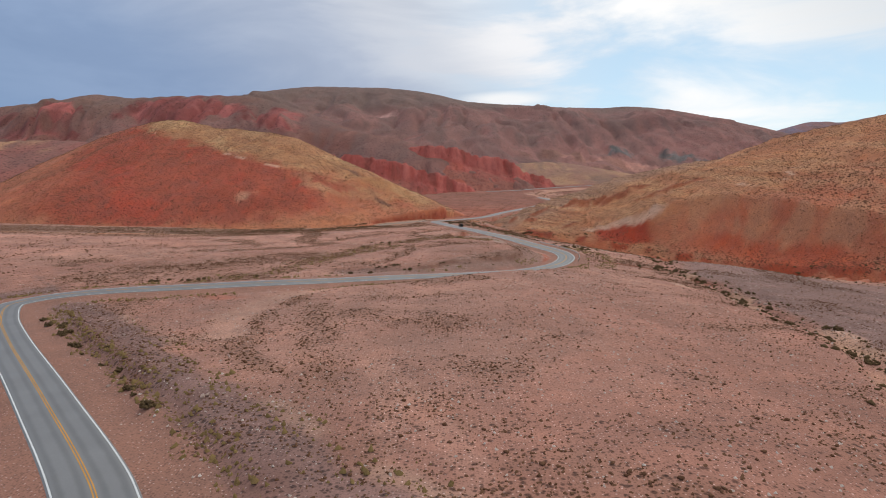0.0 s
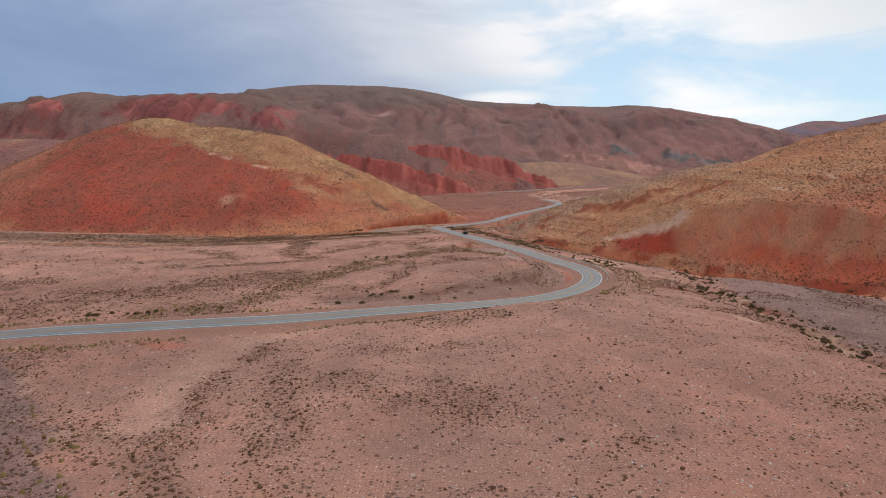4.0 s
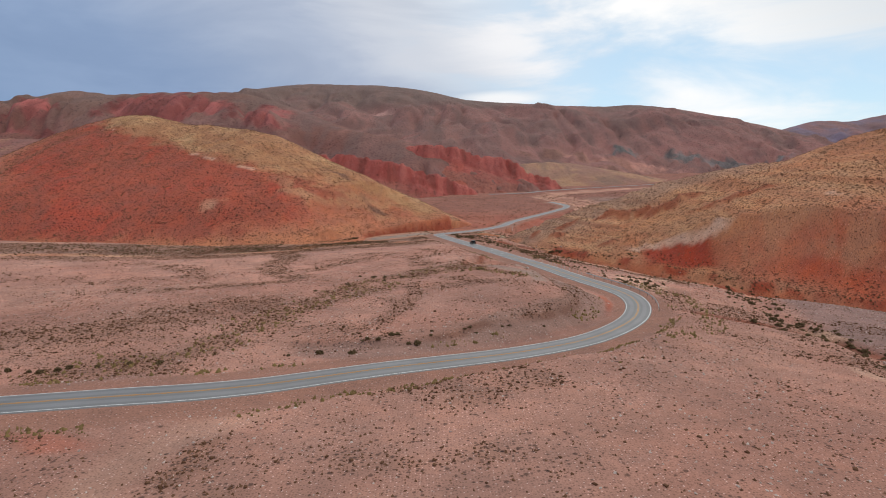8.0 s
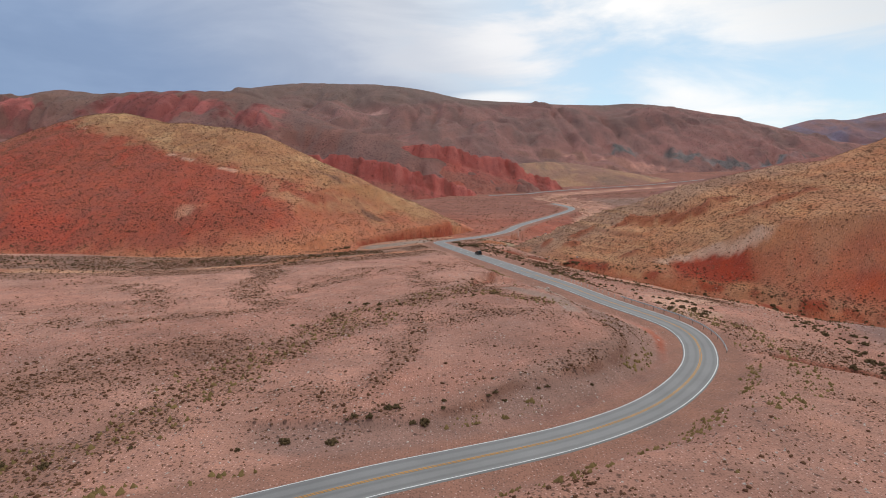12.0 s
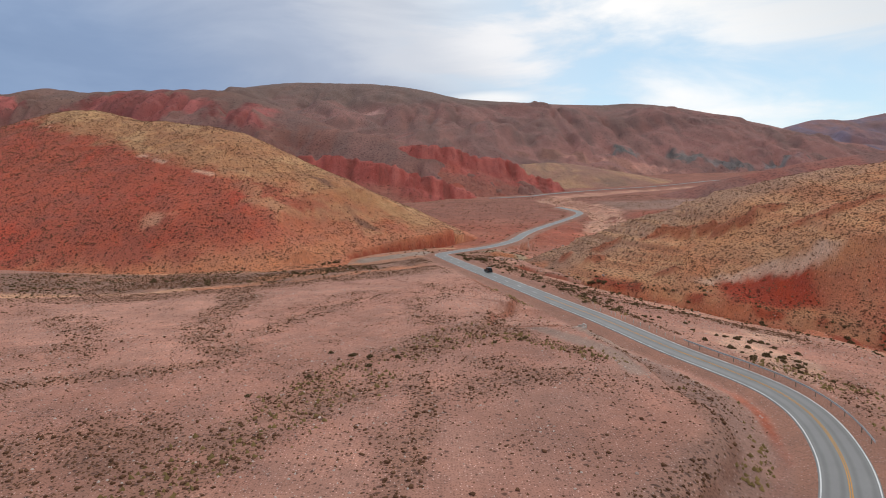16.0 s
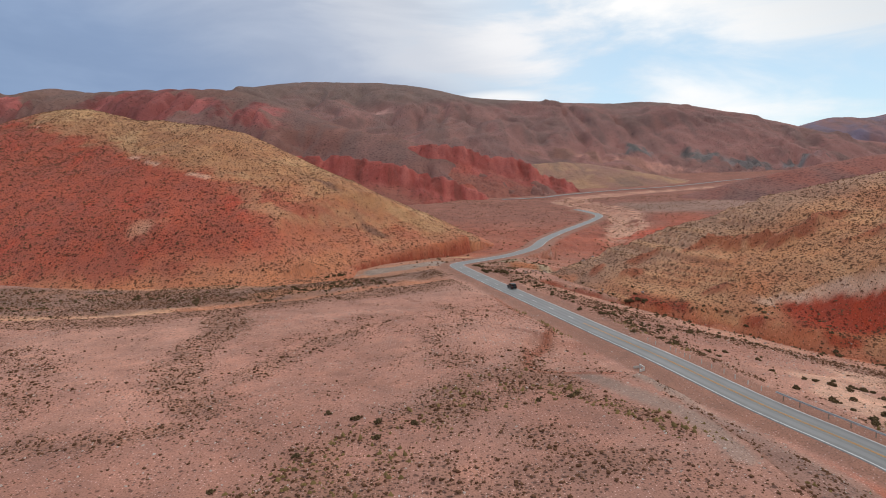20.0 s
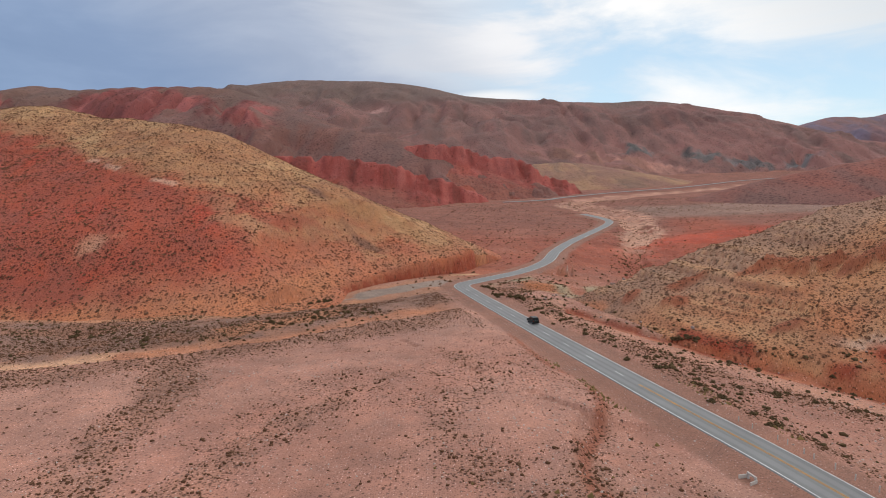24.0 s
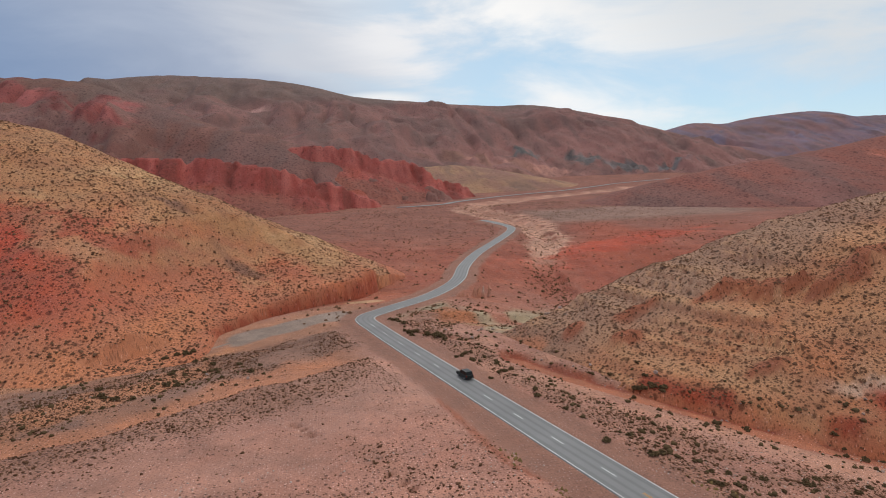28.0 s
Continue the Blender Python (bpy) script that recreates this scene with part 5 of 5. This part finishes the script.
def straw_lines(x, y):
    d, side, _ = ROADLINE.read(x, y)
    n = fbm(x, y, 14, 3, 37)
    k = 0.9 * (1 - smooth(0.6, 2.4, np.abs(d - 9.2 + 1.5 * fbm(x, y, 10, 2, 36)))) * smooth(-0.2, 0.2, n)
    k = np.maximum(k, (1 - smooth(1.2, 3.2, np.abs(d - 10.2 + 2.0 * n))) * (side > 0) * (1 - smooth(122, 136, y)) * smooth(-0.5, 0.0, n))
    k = np.maximum(k, 0.4 * lines(x, y, [(-66, 164), (-57, 168), (-50, 174), (-45, 183), (-42, 196), (-36, 214), (-28, 231), (-18, 244), (-6, 259)], 6))
    k = np.maximum(k, 0.95 * lines(x, y, [(-82, 118), (-65, 99), (-49.5, 80.5), (-38.6, 66.5), (-30.5, 56.5), (-24, 48), (-18, 38)], 3.4))
    k = np.maximum(k, 0.4 * lines(x, y, [(-46, 93.5), (-33, 77), (-20, 62.5), (-10, 51), (-3.5, 45)], 3))
    k = np.maximum(k, 0.7 * lines(x, y, [(5, 256), (11, 250), (15, 245), (19, 240)], 2.5))
    return np.maximum(k, 0.5 * lines(x, y, [(40, 180), (56, 200), (62, 225), (58, 250)], 3)) * off_road(x, y, 7.4)


spots = scatter((-110, 80, 30, 330), 110000, straw_lines, land)
tufts(spots, sizes(len(spots), 0.1, 0.42), 1.3, STRAW, "roadside_grass", "yellowish dry grass along the road shoulders", "grass")


def on_left(x, y):
    n, m = fbm(x, y, 30, 3, 38), fbm(x, y, 7, 2, 39)
    return (0.45 + 0.35 * n + 0.3 * m) * (height_left(x, y) > land(x, y) + 0.3)


spots = scatter((-400, 10, 375, 620), 100000, on_left, height_left)
tufts(spots, sizes(len(spots), 0.2, 0.62, 2.4), 0.8, TUFT, "hill_shrubs", "dark low shrubs dotted over the red hill", "shrub")


def on_right(x, y):
    n, m = fbm(x, y, 25, 3, 48), fbm(x, y, 7, 2, 49)
    return (0.55 + 0.5 * n + 0.35 * m) * (height_right(x, y) > land(x, y) + 0.3)


spots = scatter((22, 340, 200, 440), 125000, on_right, height_right)
tufts(spots, sizes(len(spots), 0.16, 0.46, 2.4), 0.8, TUFT, "hill_shrubs", "dark low shrubs dotted over the ochre hill", "shrub")


def roadside(x, y):
    d, side, _ = ROADLINE.read(x, y)
    n = fbm(x, y, 12, 3, 57)
    k = 0.6 * (1 - smooth(18, 34, d + 14 * n)) * smooth(9.0, 13, d) * (side > 0) * smooth(272, 300, y) * (1 - smooth(440, 470, y))
    g = GULLY.read(x, y)[0]
    k = np.maximum(k, 0.6 * (1 - smooth(7, 16, g + 8 * n))) * smooth(4, 7, g + 4 * n)
    k = np.maximum(k, 0.55 * (1 - smooth(3, 10, SIDE.read(x, y)[0] + 5 * n)))
    w, ws, _ = SCARP.read(x, y)
    k = np.maximum(k, 0.6 * smooth(8, 14, w + 9 * n) * (1 - smooth(44, 54, w)) * (ws < 0) * smooth(-0.3, 0.2, n) * (1 - smooth(-40, -20, x)))
    k = np.maximum(k, 0.6 * (1 - smooth(3, 12, CHANNEL.read(x, y)[0] + 8 * n)) * (y < 560))
    return k * smooth(-0.5, 0.2, n + 0.25) * smooth(14, 18, LOT.read(x, y)[0]) * off_road(x, y, 7.0)


def surface(x, y):
    return np.maximum(np.maximum(land(x, y), height_left(x, y)), height_right(x, y))


spots = scatter((-230, 210, 60, 560), 90000, roadside, surface)
clumps(spots, sizes(len(spots), 0.18, 0.65, 2.6), 0.8, SHRUB, "low_shrubs", "dark brownish shrubs crowding the gullies and the road bank", "shrub")


def valley_far(x, y):
    d = CHANNEL.read(x, y)[0]
    return (0.3 + 0.5 * fbm(x, y, 40, 3, 52) + 0.6 * (1 - smooth(0, 30, d))) * off_road(x, y, 7)


spots = scatter((-120, 330, 425, 980), 26000, valley_far, land)
tufts(spots, sizes(len(spots), 0.25, 0.9), 0.9, TUFT, "valley_shrubs", "dark low shrubs in the far dry valley", "shrub")
spots = scatter((-120, 150, 28, 330), 70000, lambda x, y: (0.25 + 0.5 * fbm(x, y, 30, 3, 54)) * off_road(x, y, 5.5), land)
spots[:, 2] += 0.03
tufts(spots, sizes(len(spots), 0.05, 0.22, 3.0), 0.8, PEBBLE, "pebbles", "pale stones strewn over the valley floor", "stones")


def shrub_mesh(seed):
    """Leaf tufts on bent twigs: crown and stem meshes of a low desert shrub about a metre across."""
    r = np.random.default_rng(seed)
    n = 46
    a, e = r.uniform(0, 6.28, n), np.arcsin(r.uniform(0.05, 1, n))
    rad = r.uniform(0.45, 1.0, n) * (0.5 + 0.12 * np.cos(3 * a + seed))
    c = np.stack([np.cos(a) * np.cos(e) * rad, np.sin(a) * np.cos(e) * rad, np.sin(e) * rad * 0.95 + 0.08], -1)
    ring = np.zeros((n, 9, 3))
    b = r.uniform(0, 6.28, n)[:, None] + np.arange(4) * 1.571
    q = r.uniform(0.07, 0.16, (n, 4))
    ring[:, :4, 0], ring[:, :4, 1], ring[:, :4, 2] = np.cos(b) * q, np.sin(b) * q, -0.07
    q = r.uniform(0.09, 0.2, (n, 4))
    ring[:, 4:8, 0], ring[:, 4:8, 1], ring[:, 4:8, 2] = np.cos(b + 0.5) * q, np.sin(b + 0.5) * q, r.uniform(0, 0.09, (n, 4))
    ring[:, 8, 2] = r.uniform(0.1, 0.2, n)
    ring += c[:, None, :]
    tris = (RING[None] + 9 * np.arange(n)[:, None, None]).reshape(-1, 3)
    crown = mesh_from("crown", ring.reshape(-1, 3), tris, SHRUB)
    bm = bmesh.new()
    for k in range(7):
        g = r.uniform(0, 6.28)
        tip = Vector((math.cos(g) * 0.3, math.sin(g) * 0.3, r.uniform(0.25, 0.45)))
        base = Vector((math.cos(g) * 0.03, math.sin(g) * 0.03, -0.2))
        got = bmesh.ops.create_cone(bm, segments=4, radius1=0.02, radius2=0.008, depth=(tip - base).length)
        m = Matrix.Translation((tip + base) / 2) @ (tip - base).to_track_quat("Z", "Y").to_matrix().to_4x4()
        bmesh.ops.transform(bm, matrix=m, verts=got["verts"])
    stems = bpy.data.meshes.new("stems")
    bm.to_mesh(stems)
    bm.free()
    stems.materials.append(TWIG)
    return crown, stems


KINDS = [shrub_mesh(s) for s in range(6)]


def shrub(x, y, size, squat=1.0):
    z = max(float(f(np.array([x]), np.array([y]))[0]) for f in (land, height_left, height_right))
    crown, stems = KINDS[int(rng.integers(6))]
    ob = new("shrub")
    ob.matrix_world = Matrix.LocRotScale((x, y, z - 0.03), Euler((0, 0, rng.uniform(0, 6.28))), (size, size * rng.uniform(0.8, 1.2), size * squat))
    for nm, me in (("crown", crown), ("stems", stems)):
        c = new(nm, me)
        c.parent = ob
    return tagged(ob, "dark olive desert shrub on dry soil", "shrub", group="desert shrubs")


def along(pts, count, spread, small, big):
    line = spline([(a, b, 0) for a, b in pts], 2.0)
    for k in range(count):
        p = line[int(rng.integers(len(line)))]
        x, y = p[0] + rng.normal(0, spread), p[1] + rng.normal(0, spread)
        if ROADLINE.read(np.array([x]), np.array([y]))[0][0] > 6.5:
            shrub(x, y, rng.uniform(small, big), rng.uniform(0.6, 0.95))


along([(72, 92), (78, 111), (79, 131), (81, 161), (83, 190), (85, 222), (93, 250)], 46, 2.6, 0.8, 2.2)
along([(155, 256), (120, 298), (88, 321), (74, 331), (63, 341), (54, 350), (45, 360)], 44, 3.0, 0.8, 2.0)
along([(46, 357), (50, 362), (54, 358)], 9, 1.5, 1.2, 2.0)
along([(12, 398), (6, 412), (3, 424), (5, 432)], 16, 1.3, 1.2, 2.4)
along([(38, 292), (28, 330), (20, 360), (14, 390)], 34, 2.5, 0.7, 1.6)
along([(-120, 366), (-90, 366), (-62, 378), (-45, 388), (-36, 390)], 34, 4.5, 0.7, 1.8)
along([(-60, 402), (-54, 405), (-48, 396), (-44, 392)], 9, 1.5, 1.2, 2.2)
along([(-82, 118), (-66, 101), (-56, 89), (-44, 72), (-28, 50)], 34, 1.6, 0.6, 1.7)
along([(-90, 160), (-60, 165), (-30, 170), (-6, 178)], 22, 1.2, 0.6, 1.5)
along([(-24, 246), (-22, 244), (6, 257), (-40, 232), (-12, 262)], 10, 4.0, 0.9, 1.5)
along([(57, 238), (60, 246), (56, 258), (50, 268)], 14, 1.6, 0.7, 1.6)
along([(52, 250), (57, 262), (61, 276), (64, 262), (56, 246)], 24, 3.4, 0.6, 1.5)
along([(40, 312), (52, 314), (62, 313), (72, 304)], 26, 2.4, 0.6, 1.3)
along([(60, 211), (72, 204), (84, 198), (86, 184)], 20, 1.6, 0.7, 1.7)
along([(-20, 177), (-8, 179), (4, 186), (16, 192)], 12, 1.6, 0.5, 1.2)
along([(60, 440), (80, 450), (88, 480), (95, 520)], 16, 4.0, 1.0, 2.2)

# ---- loose rocks ----
def rock_mesh(seed):
    r = np.random.default_rng(seed)
    bm = bmesh.new()
    bmesh.ops.create_icosphere(bm, subdivisions=2, radius=0.5)
    cut = [(Vector(r.normal(0, 1, 3)).normalized(), r.uniform(0.26, 0.42)) for _ in range(9)]
    for v in bm.verts:
        for n, d in cut:
            over = v.co.dot(n) - d
            if over > 0:
                v.co -= n * over
        v.co += Vector(r.normal(0, 0.012, 3))
        v.co.z *= 0.75
    me = bpy.data.meshes.new("rock")
    bm.to_mesh(me)
    bm.free()
    me.materials.append(BOULDER)
    return me


BOULDER = painted("pale_rock", (0.42, 0.30, 0.25), 0.5, 0.9, 2.0)
ROCKS = [rock_mesh(40 + s) for s in range(5)]


def rocks(pts, count, spread, small, big):
    line = spline([(a, b, 0) for a, b in pts], 2.0)
    for k in range(count):
        p = line[int(rng.integers(len(line)))]
        x, y = p[0] + rng.normal(0, spread), p[1] + rng.normal(0, spread)
        if ROADLINE.read(np.array([x]), np.array([y]))[0][0] < 6.5:
            continue
        s = small + (big - small) * rng.random() ** 2
        ob = new("rock", ROCKS[int(rng.integers(5))])
        ob.matrix_world = Matrix.LocRotScale((x, y, float(surface(np.array([x]), np.array([y]))[0]) + 0.12 * s), Euler((rng.uniform(-0.3, 0.3), rng.uniform(-0.3, 0.3), rng.uniform(0, 6.28))), (s, s * rng.uniform(0.7, 1.1), s))
        tagged(ob, "pale weathered rock lying on the soil", "rock", group="loose rocks")


rocks([(-40, 52), (-48, 70), (-55, 88), (-30, 60)], 26, 5, 0.3, 0.9)
rocks([(80, 95), (82, 130), (84, 160), (86, 200)], 24, 3, 0.4, 1.2)
rocks([(95, 312), (76, 330), (60, 350), (45, 376)], 20, 5, 0.4, 1.3)
rocks([(-90, 370), (-60, 380), (-30, 398), (-15, 408)], 20, 4, 0.4, 1.1)
rocks([(-20, 60), (-32, 76), (-44, 90), (-60, 104)], 22, 6, 0.25, 0.6)
rocks([(20, 400), (30, 408), (45, 400)], 14, 4, 0.6, 1.6)
rocks([(-20, 130), (10, 120), (30, 150), (0, 260)], 18, 12, 0.25, 0.7)

# ---- roadside furniture ----
STEEL = painted("galvanised_steel", (0.45, 0.46, 0.46), 0.25, 0.45)
CONCRETE = painted("whitewashed_concrete", (0.62, 0.58, 0.53), 0.3, 0.85)
POSTWOOD = painted("weathered_post", (0.30, 0.24, 0.19), 0.4, 0.85)
MARK = painted("reflector_white", (0.75, 0.73, 0.68), 0.15, 0.5)


def box(bm, size, m, bevel=0.0):
    got = bmesh.ops.create_cube(bm, size=1.0)
    bmesh.ops.transform(bm, matrix=m @ Matrix.Diagonal((*size, 1)), verts=got["verts"])
    if bevel:
        es = list({e for v in got["verts"] for e in v.link_edges})
        bmesh.ops.bevel(bm, geom=es, offset=bevel, segments=1, affect="EDGES")
    return got["verts"]


def guard_rail(start, end, offset):
    rail = tagged(new("guard_rail"), "grey steel guard rail on short posts beside the curve", "guard rail")
    profile = [(-0.02, 0.46), (0.05, 0.50), (0.05, 0.55), (-0.02, 0.60), (-0.02, 0.64), (0.05, 0.69), (0.05, 0.74), (-0.02, 0.78)]
    bm, last = bmesh.new(), None
    first, _ = road_spot(start, offset)
    rail.location = first
    for s in np.arange(start, end, 1.5):
        p, a = road_spot(s, offset)
        n = Vector((math.sin(a), -math.cos(a), 0))
        row = [bm.verts.new(p - first - n * o + Vector((0, 0, h))) for o, h in profile] + [bm.verts.new(p - first - n * (o - 0.012) + Vector((0, 0, h))) for o, h in reversed(profile)]
        if last:
            for k in range(len(row)):
                bm.faces.new((last[k], last[(k + 1) % len(row)], row[(k + 1) % len(row)], row[k]))
        last = row
    part("beam", bm, STEEL, rail, "corrugated steel beam")
    for s in np.arange(start + 0.5, end, 3.8):
        p, a = road_spot(s, offset + 0.1)
        bm = bmesh.new()
        box(bm, (0.12, 0.14, 1.2), Matrix.Translation(p - first + Vector((0, 0, 0.15))) @ Matrix.Rotation(a, 4, "Z"), 0.01)
        part("post", bm, POSTWOOD, rail, "stubby guard rail post")


guard_rail(station(217), station(259), 4.9)

bm = bmesh.new()
box(bm, (0.14, 0.14, 0.95), Matrix.Translation((0, 0, 0.35)), 0.02)
marker = new("marker_post")
part("shaft", bm, CONCRETE, marker)
bm = bmesh.new()
box(bm, (0.10, 0.152, 0.14), Matrix.Translation((0, 0, 0.70)), 0.01)
part("reflector", bm, MARK, marker, "pale reflector plate")
tagged(marker, "short whitish roadside marker post", "post", group="roadside marker posts")
place, a = road_spot(station(262), 5.0)
marker.matrix_world = Matrix.Translation(place - Vector((0, 0, 0.35))) @ Matrix.Rotation(a, 4, "Z")
for y in (264.5, 267, 270, 273, 276, 279, 281.5, 283.5, 285.5, 289, 293):
    p, a = road_spot(station(y), 5.0 + rng.uniform(-0.2, 0.3))
    copy_thing(marker, Matrix.Translation(p - Vector((0, 0, 0.35))) @ Matrix.Rotation(a + rng.uniform(-0.2, 0.2), 4, "Z"))

# culvert mouth in the ditch
culvert = tagged(new("culvert"), "whitewashed concrete culvert headwall in the ditch", "culvert")
p, a = road_spot(station(278), -7.0)
culvert.matrix_world = Matrix.Translation((p[0], p[1], float(land(np.array([p[0]]), np.array([p[1]]))[0]))) @ Matrix.Rotation(a, 4, "Z") @ Matrix.Scale(0.72, 4)
bm = bmesh.new()
for sx in (-0.85, 0.85):
    box(bm, (0.5, 0.3, 1.3), Matrix.Translation((sx, 0, 0.2)), 0.03)
box(bm, (2.2, 0.34, 0.4), Matrix.Translation((0, 0, 1.03)), 0.03)
part("headwall", bm, CONCRETE, culvert)
for sx in (-1, 1):
    bm = bmesh.new()
    box(bm, (0.2, 1.8, 1.1), Matrix.Translation((sx * 1.25, 0.75, 0.15)) @ Matrix.Rotation(-sx * 0.15, 4, "Z"), 0.03)
    part("wing_wall", bm, CONCRETE, culvert)

# ---- car ----
PAINT = painted("dark_green_paint", (0.012, 0.018, 0.017), 0.15, 0.3, 1.0)
GLASS = painted("tinted_glass", (0.01, 0.012, 0.014), 0.05, 0.08, 1.0)
RUBBER = painted("tyre_rubber", (0.02, 0.02, 0.02), 0.2, 0.9)
CHROME = painted("alloy", (0.35, 0.35, 0.36), 0.1, 0.35)
LAMP = painted("clear_lamp", (0.6, 0.6, 0.58), 0.05, 0.15)
REDLAMP = painted("red_lamp", (0.35, 0.02, 0.015), 0.05, 0.2)


def prism(profile, half, inset=0.0, bevel=0.03):
    """A side outline swept across the car, narrower towards its top by inset."""
    bm = bmesh.new()
    top, low = max(z for _, z in profile), min(z for _, z in profile)
    sides = []
    for sy in (-1, 1):
        sides.append([bm.verts.new((x, sy * (half - inset * (z - low) / max(top - low, 1e-6)), z)) for x, z in profile])
    n = len(profile)
    for i in range(n):
        bm.faces.new((sides[0][i], sides[0][(i + 1) % n], sides[1][(i + 1) % n], sides[1][i]))
    bm.faces.new(sides[0][::-1])
    bm.faces.new(sides[1])
    bmesh.ops.recalc_face_normals(bm, faces=bm.faces)
    bmesh.ops.bevel(bm, geom=list(bm.edges), offset=bevel, segments=2, affect="EDGES", clamp_overlap=True)
    return bm


car = tagged(new("car"), "dark green off-road wagon standing on the asphalt road", "car")
part("body", prism([(-2.35, 0.42), (-2.38, 0.95), (-2.3, 1.12), (1.1, 1.14), (2.2, 1.02), (2.36, 0.85), (2.36, 0.45), (1.95, 0.36), (-2.0, 0.36)], 0.93, 0.04), PAINT, car)
part("cabin", prism([(-2.26, 1.10), (-2.05, 1.74), (0.25, 1.78), (1.02, 1.12)], 0.86, 0.13), GLASS, car, "tinted windows all round")
part("roof", prism([(-2.06, 1.72), (-2.02, 1.80), (0.22, 1.83), (0.32, 1.75)], 0.75, 0.05, 0.02), PAINT, car)
for x in (-1.42, -0.55, 0.38):
    for sy in (-1, 1):
        bm = bmesh.new()
        box(bm, (0.08, 0.05, 0.70), Matrix.Translation((x, sy * 0.80, 1.44)) @ Matrix.Rotation(sy * 0.2, 4, "X"))
        part("pillar", bm, PAINT, car)
for sy in (-1, 1):
    bm = bmesh.new()
    box(bm, (1.9, 0.05, 0.05), Matrix.Translation((-0.9, sy * 0.6, 1.88)), 0.01)
    part("roof_rail", bm, CHROME, car)
    bm = bmesh.new()
    box(bm, (0.10, 0.34, 0.16), Matrix.Translation((2.30, sy * 0.68, 0.86)), 0.03)
    part("headlight", bm, LAMP, car)
    bm = bmesh.new()
    box(bm, (0.08, 0.14, 0.34), Matrix.Translation((-2.34, sy * 0.80, 0.95)), 0.02)
    part("tail_light", bm, REDLAMP, car)
    bm = bmesh.new()
    box(bm, (0.14, 0.22, 0.16), Matrix.Translation((0.85, sy * 1.03, 1.2)), 0.04)
    part("mirror", bm, PAINT, car)
for x, nm in ((2.38, "front_bumper"), (-2.40, "rear_bumper")):
    bm = bmesh.new()
    box(bm, (0.16, 1.84, 0.24), Matrix.Translation((x, 0, 0.52)), 0.05)
    part(nm, bm, RUBBER, car)
for x in (-1.42, 1.42):
    for sy in (-1, 1):
        spin = Matrix.Translation((x, sy * 0.82, 0.37)) @ Matrix.Rotation(radians(90), 4, "X")
        bm = bmesh.new()
        bmesh.ops.create_cone(bm, cap_ends=True, segments=24, radius1=0.37, radius2=0.37, depth=0.25, matrix=spin)
        bmesh.ops.bevel(bm, geom=list(bm.edges), offset=0.04, segments=2, affect="EDGES", clamp_overlap=True)
        tyre = part("tyre", bm, RUBBER, car)
        bm = bmesh.new()
        bmesh.ops.create_cone(bm, cap_ends=True, segments=18, radius1=0.22, radius2=0.20, depth=0.04, matrix=Matrix.Translation((0, sy * 0.115, 0)) @ spin)
        part("rim", bm, CHROME, tyre)
p, a = road_spot(station(366), 1.8)
slope = math.atan2(*(lambda q, r: (q[2] - r[2], (q - r).to_2d().length))(road_spot(station(366) + 3, 1.8)[0], road_spot(station(366) - 3, 1.8)[0]))
car.matrix_world = Matrix.Translation(p - Vector((0, 0, 0.02))) @ Matrix.Rotation(a, 4, "Z") @ Matrix.Rotation(-slope, 4, "Y")
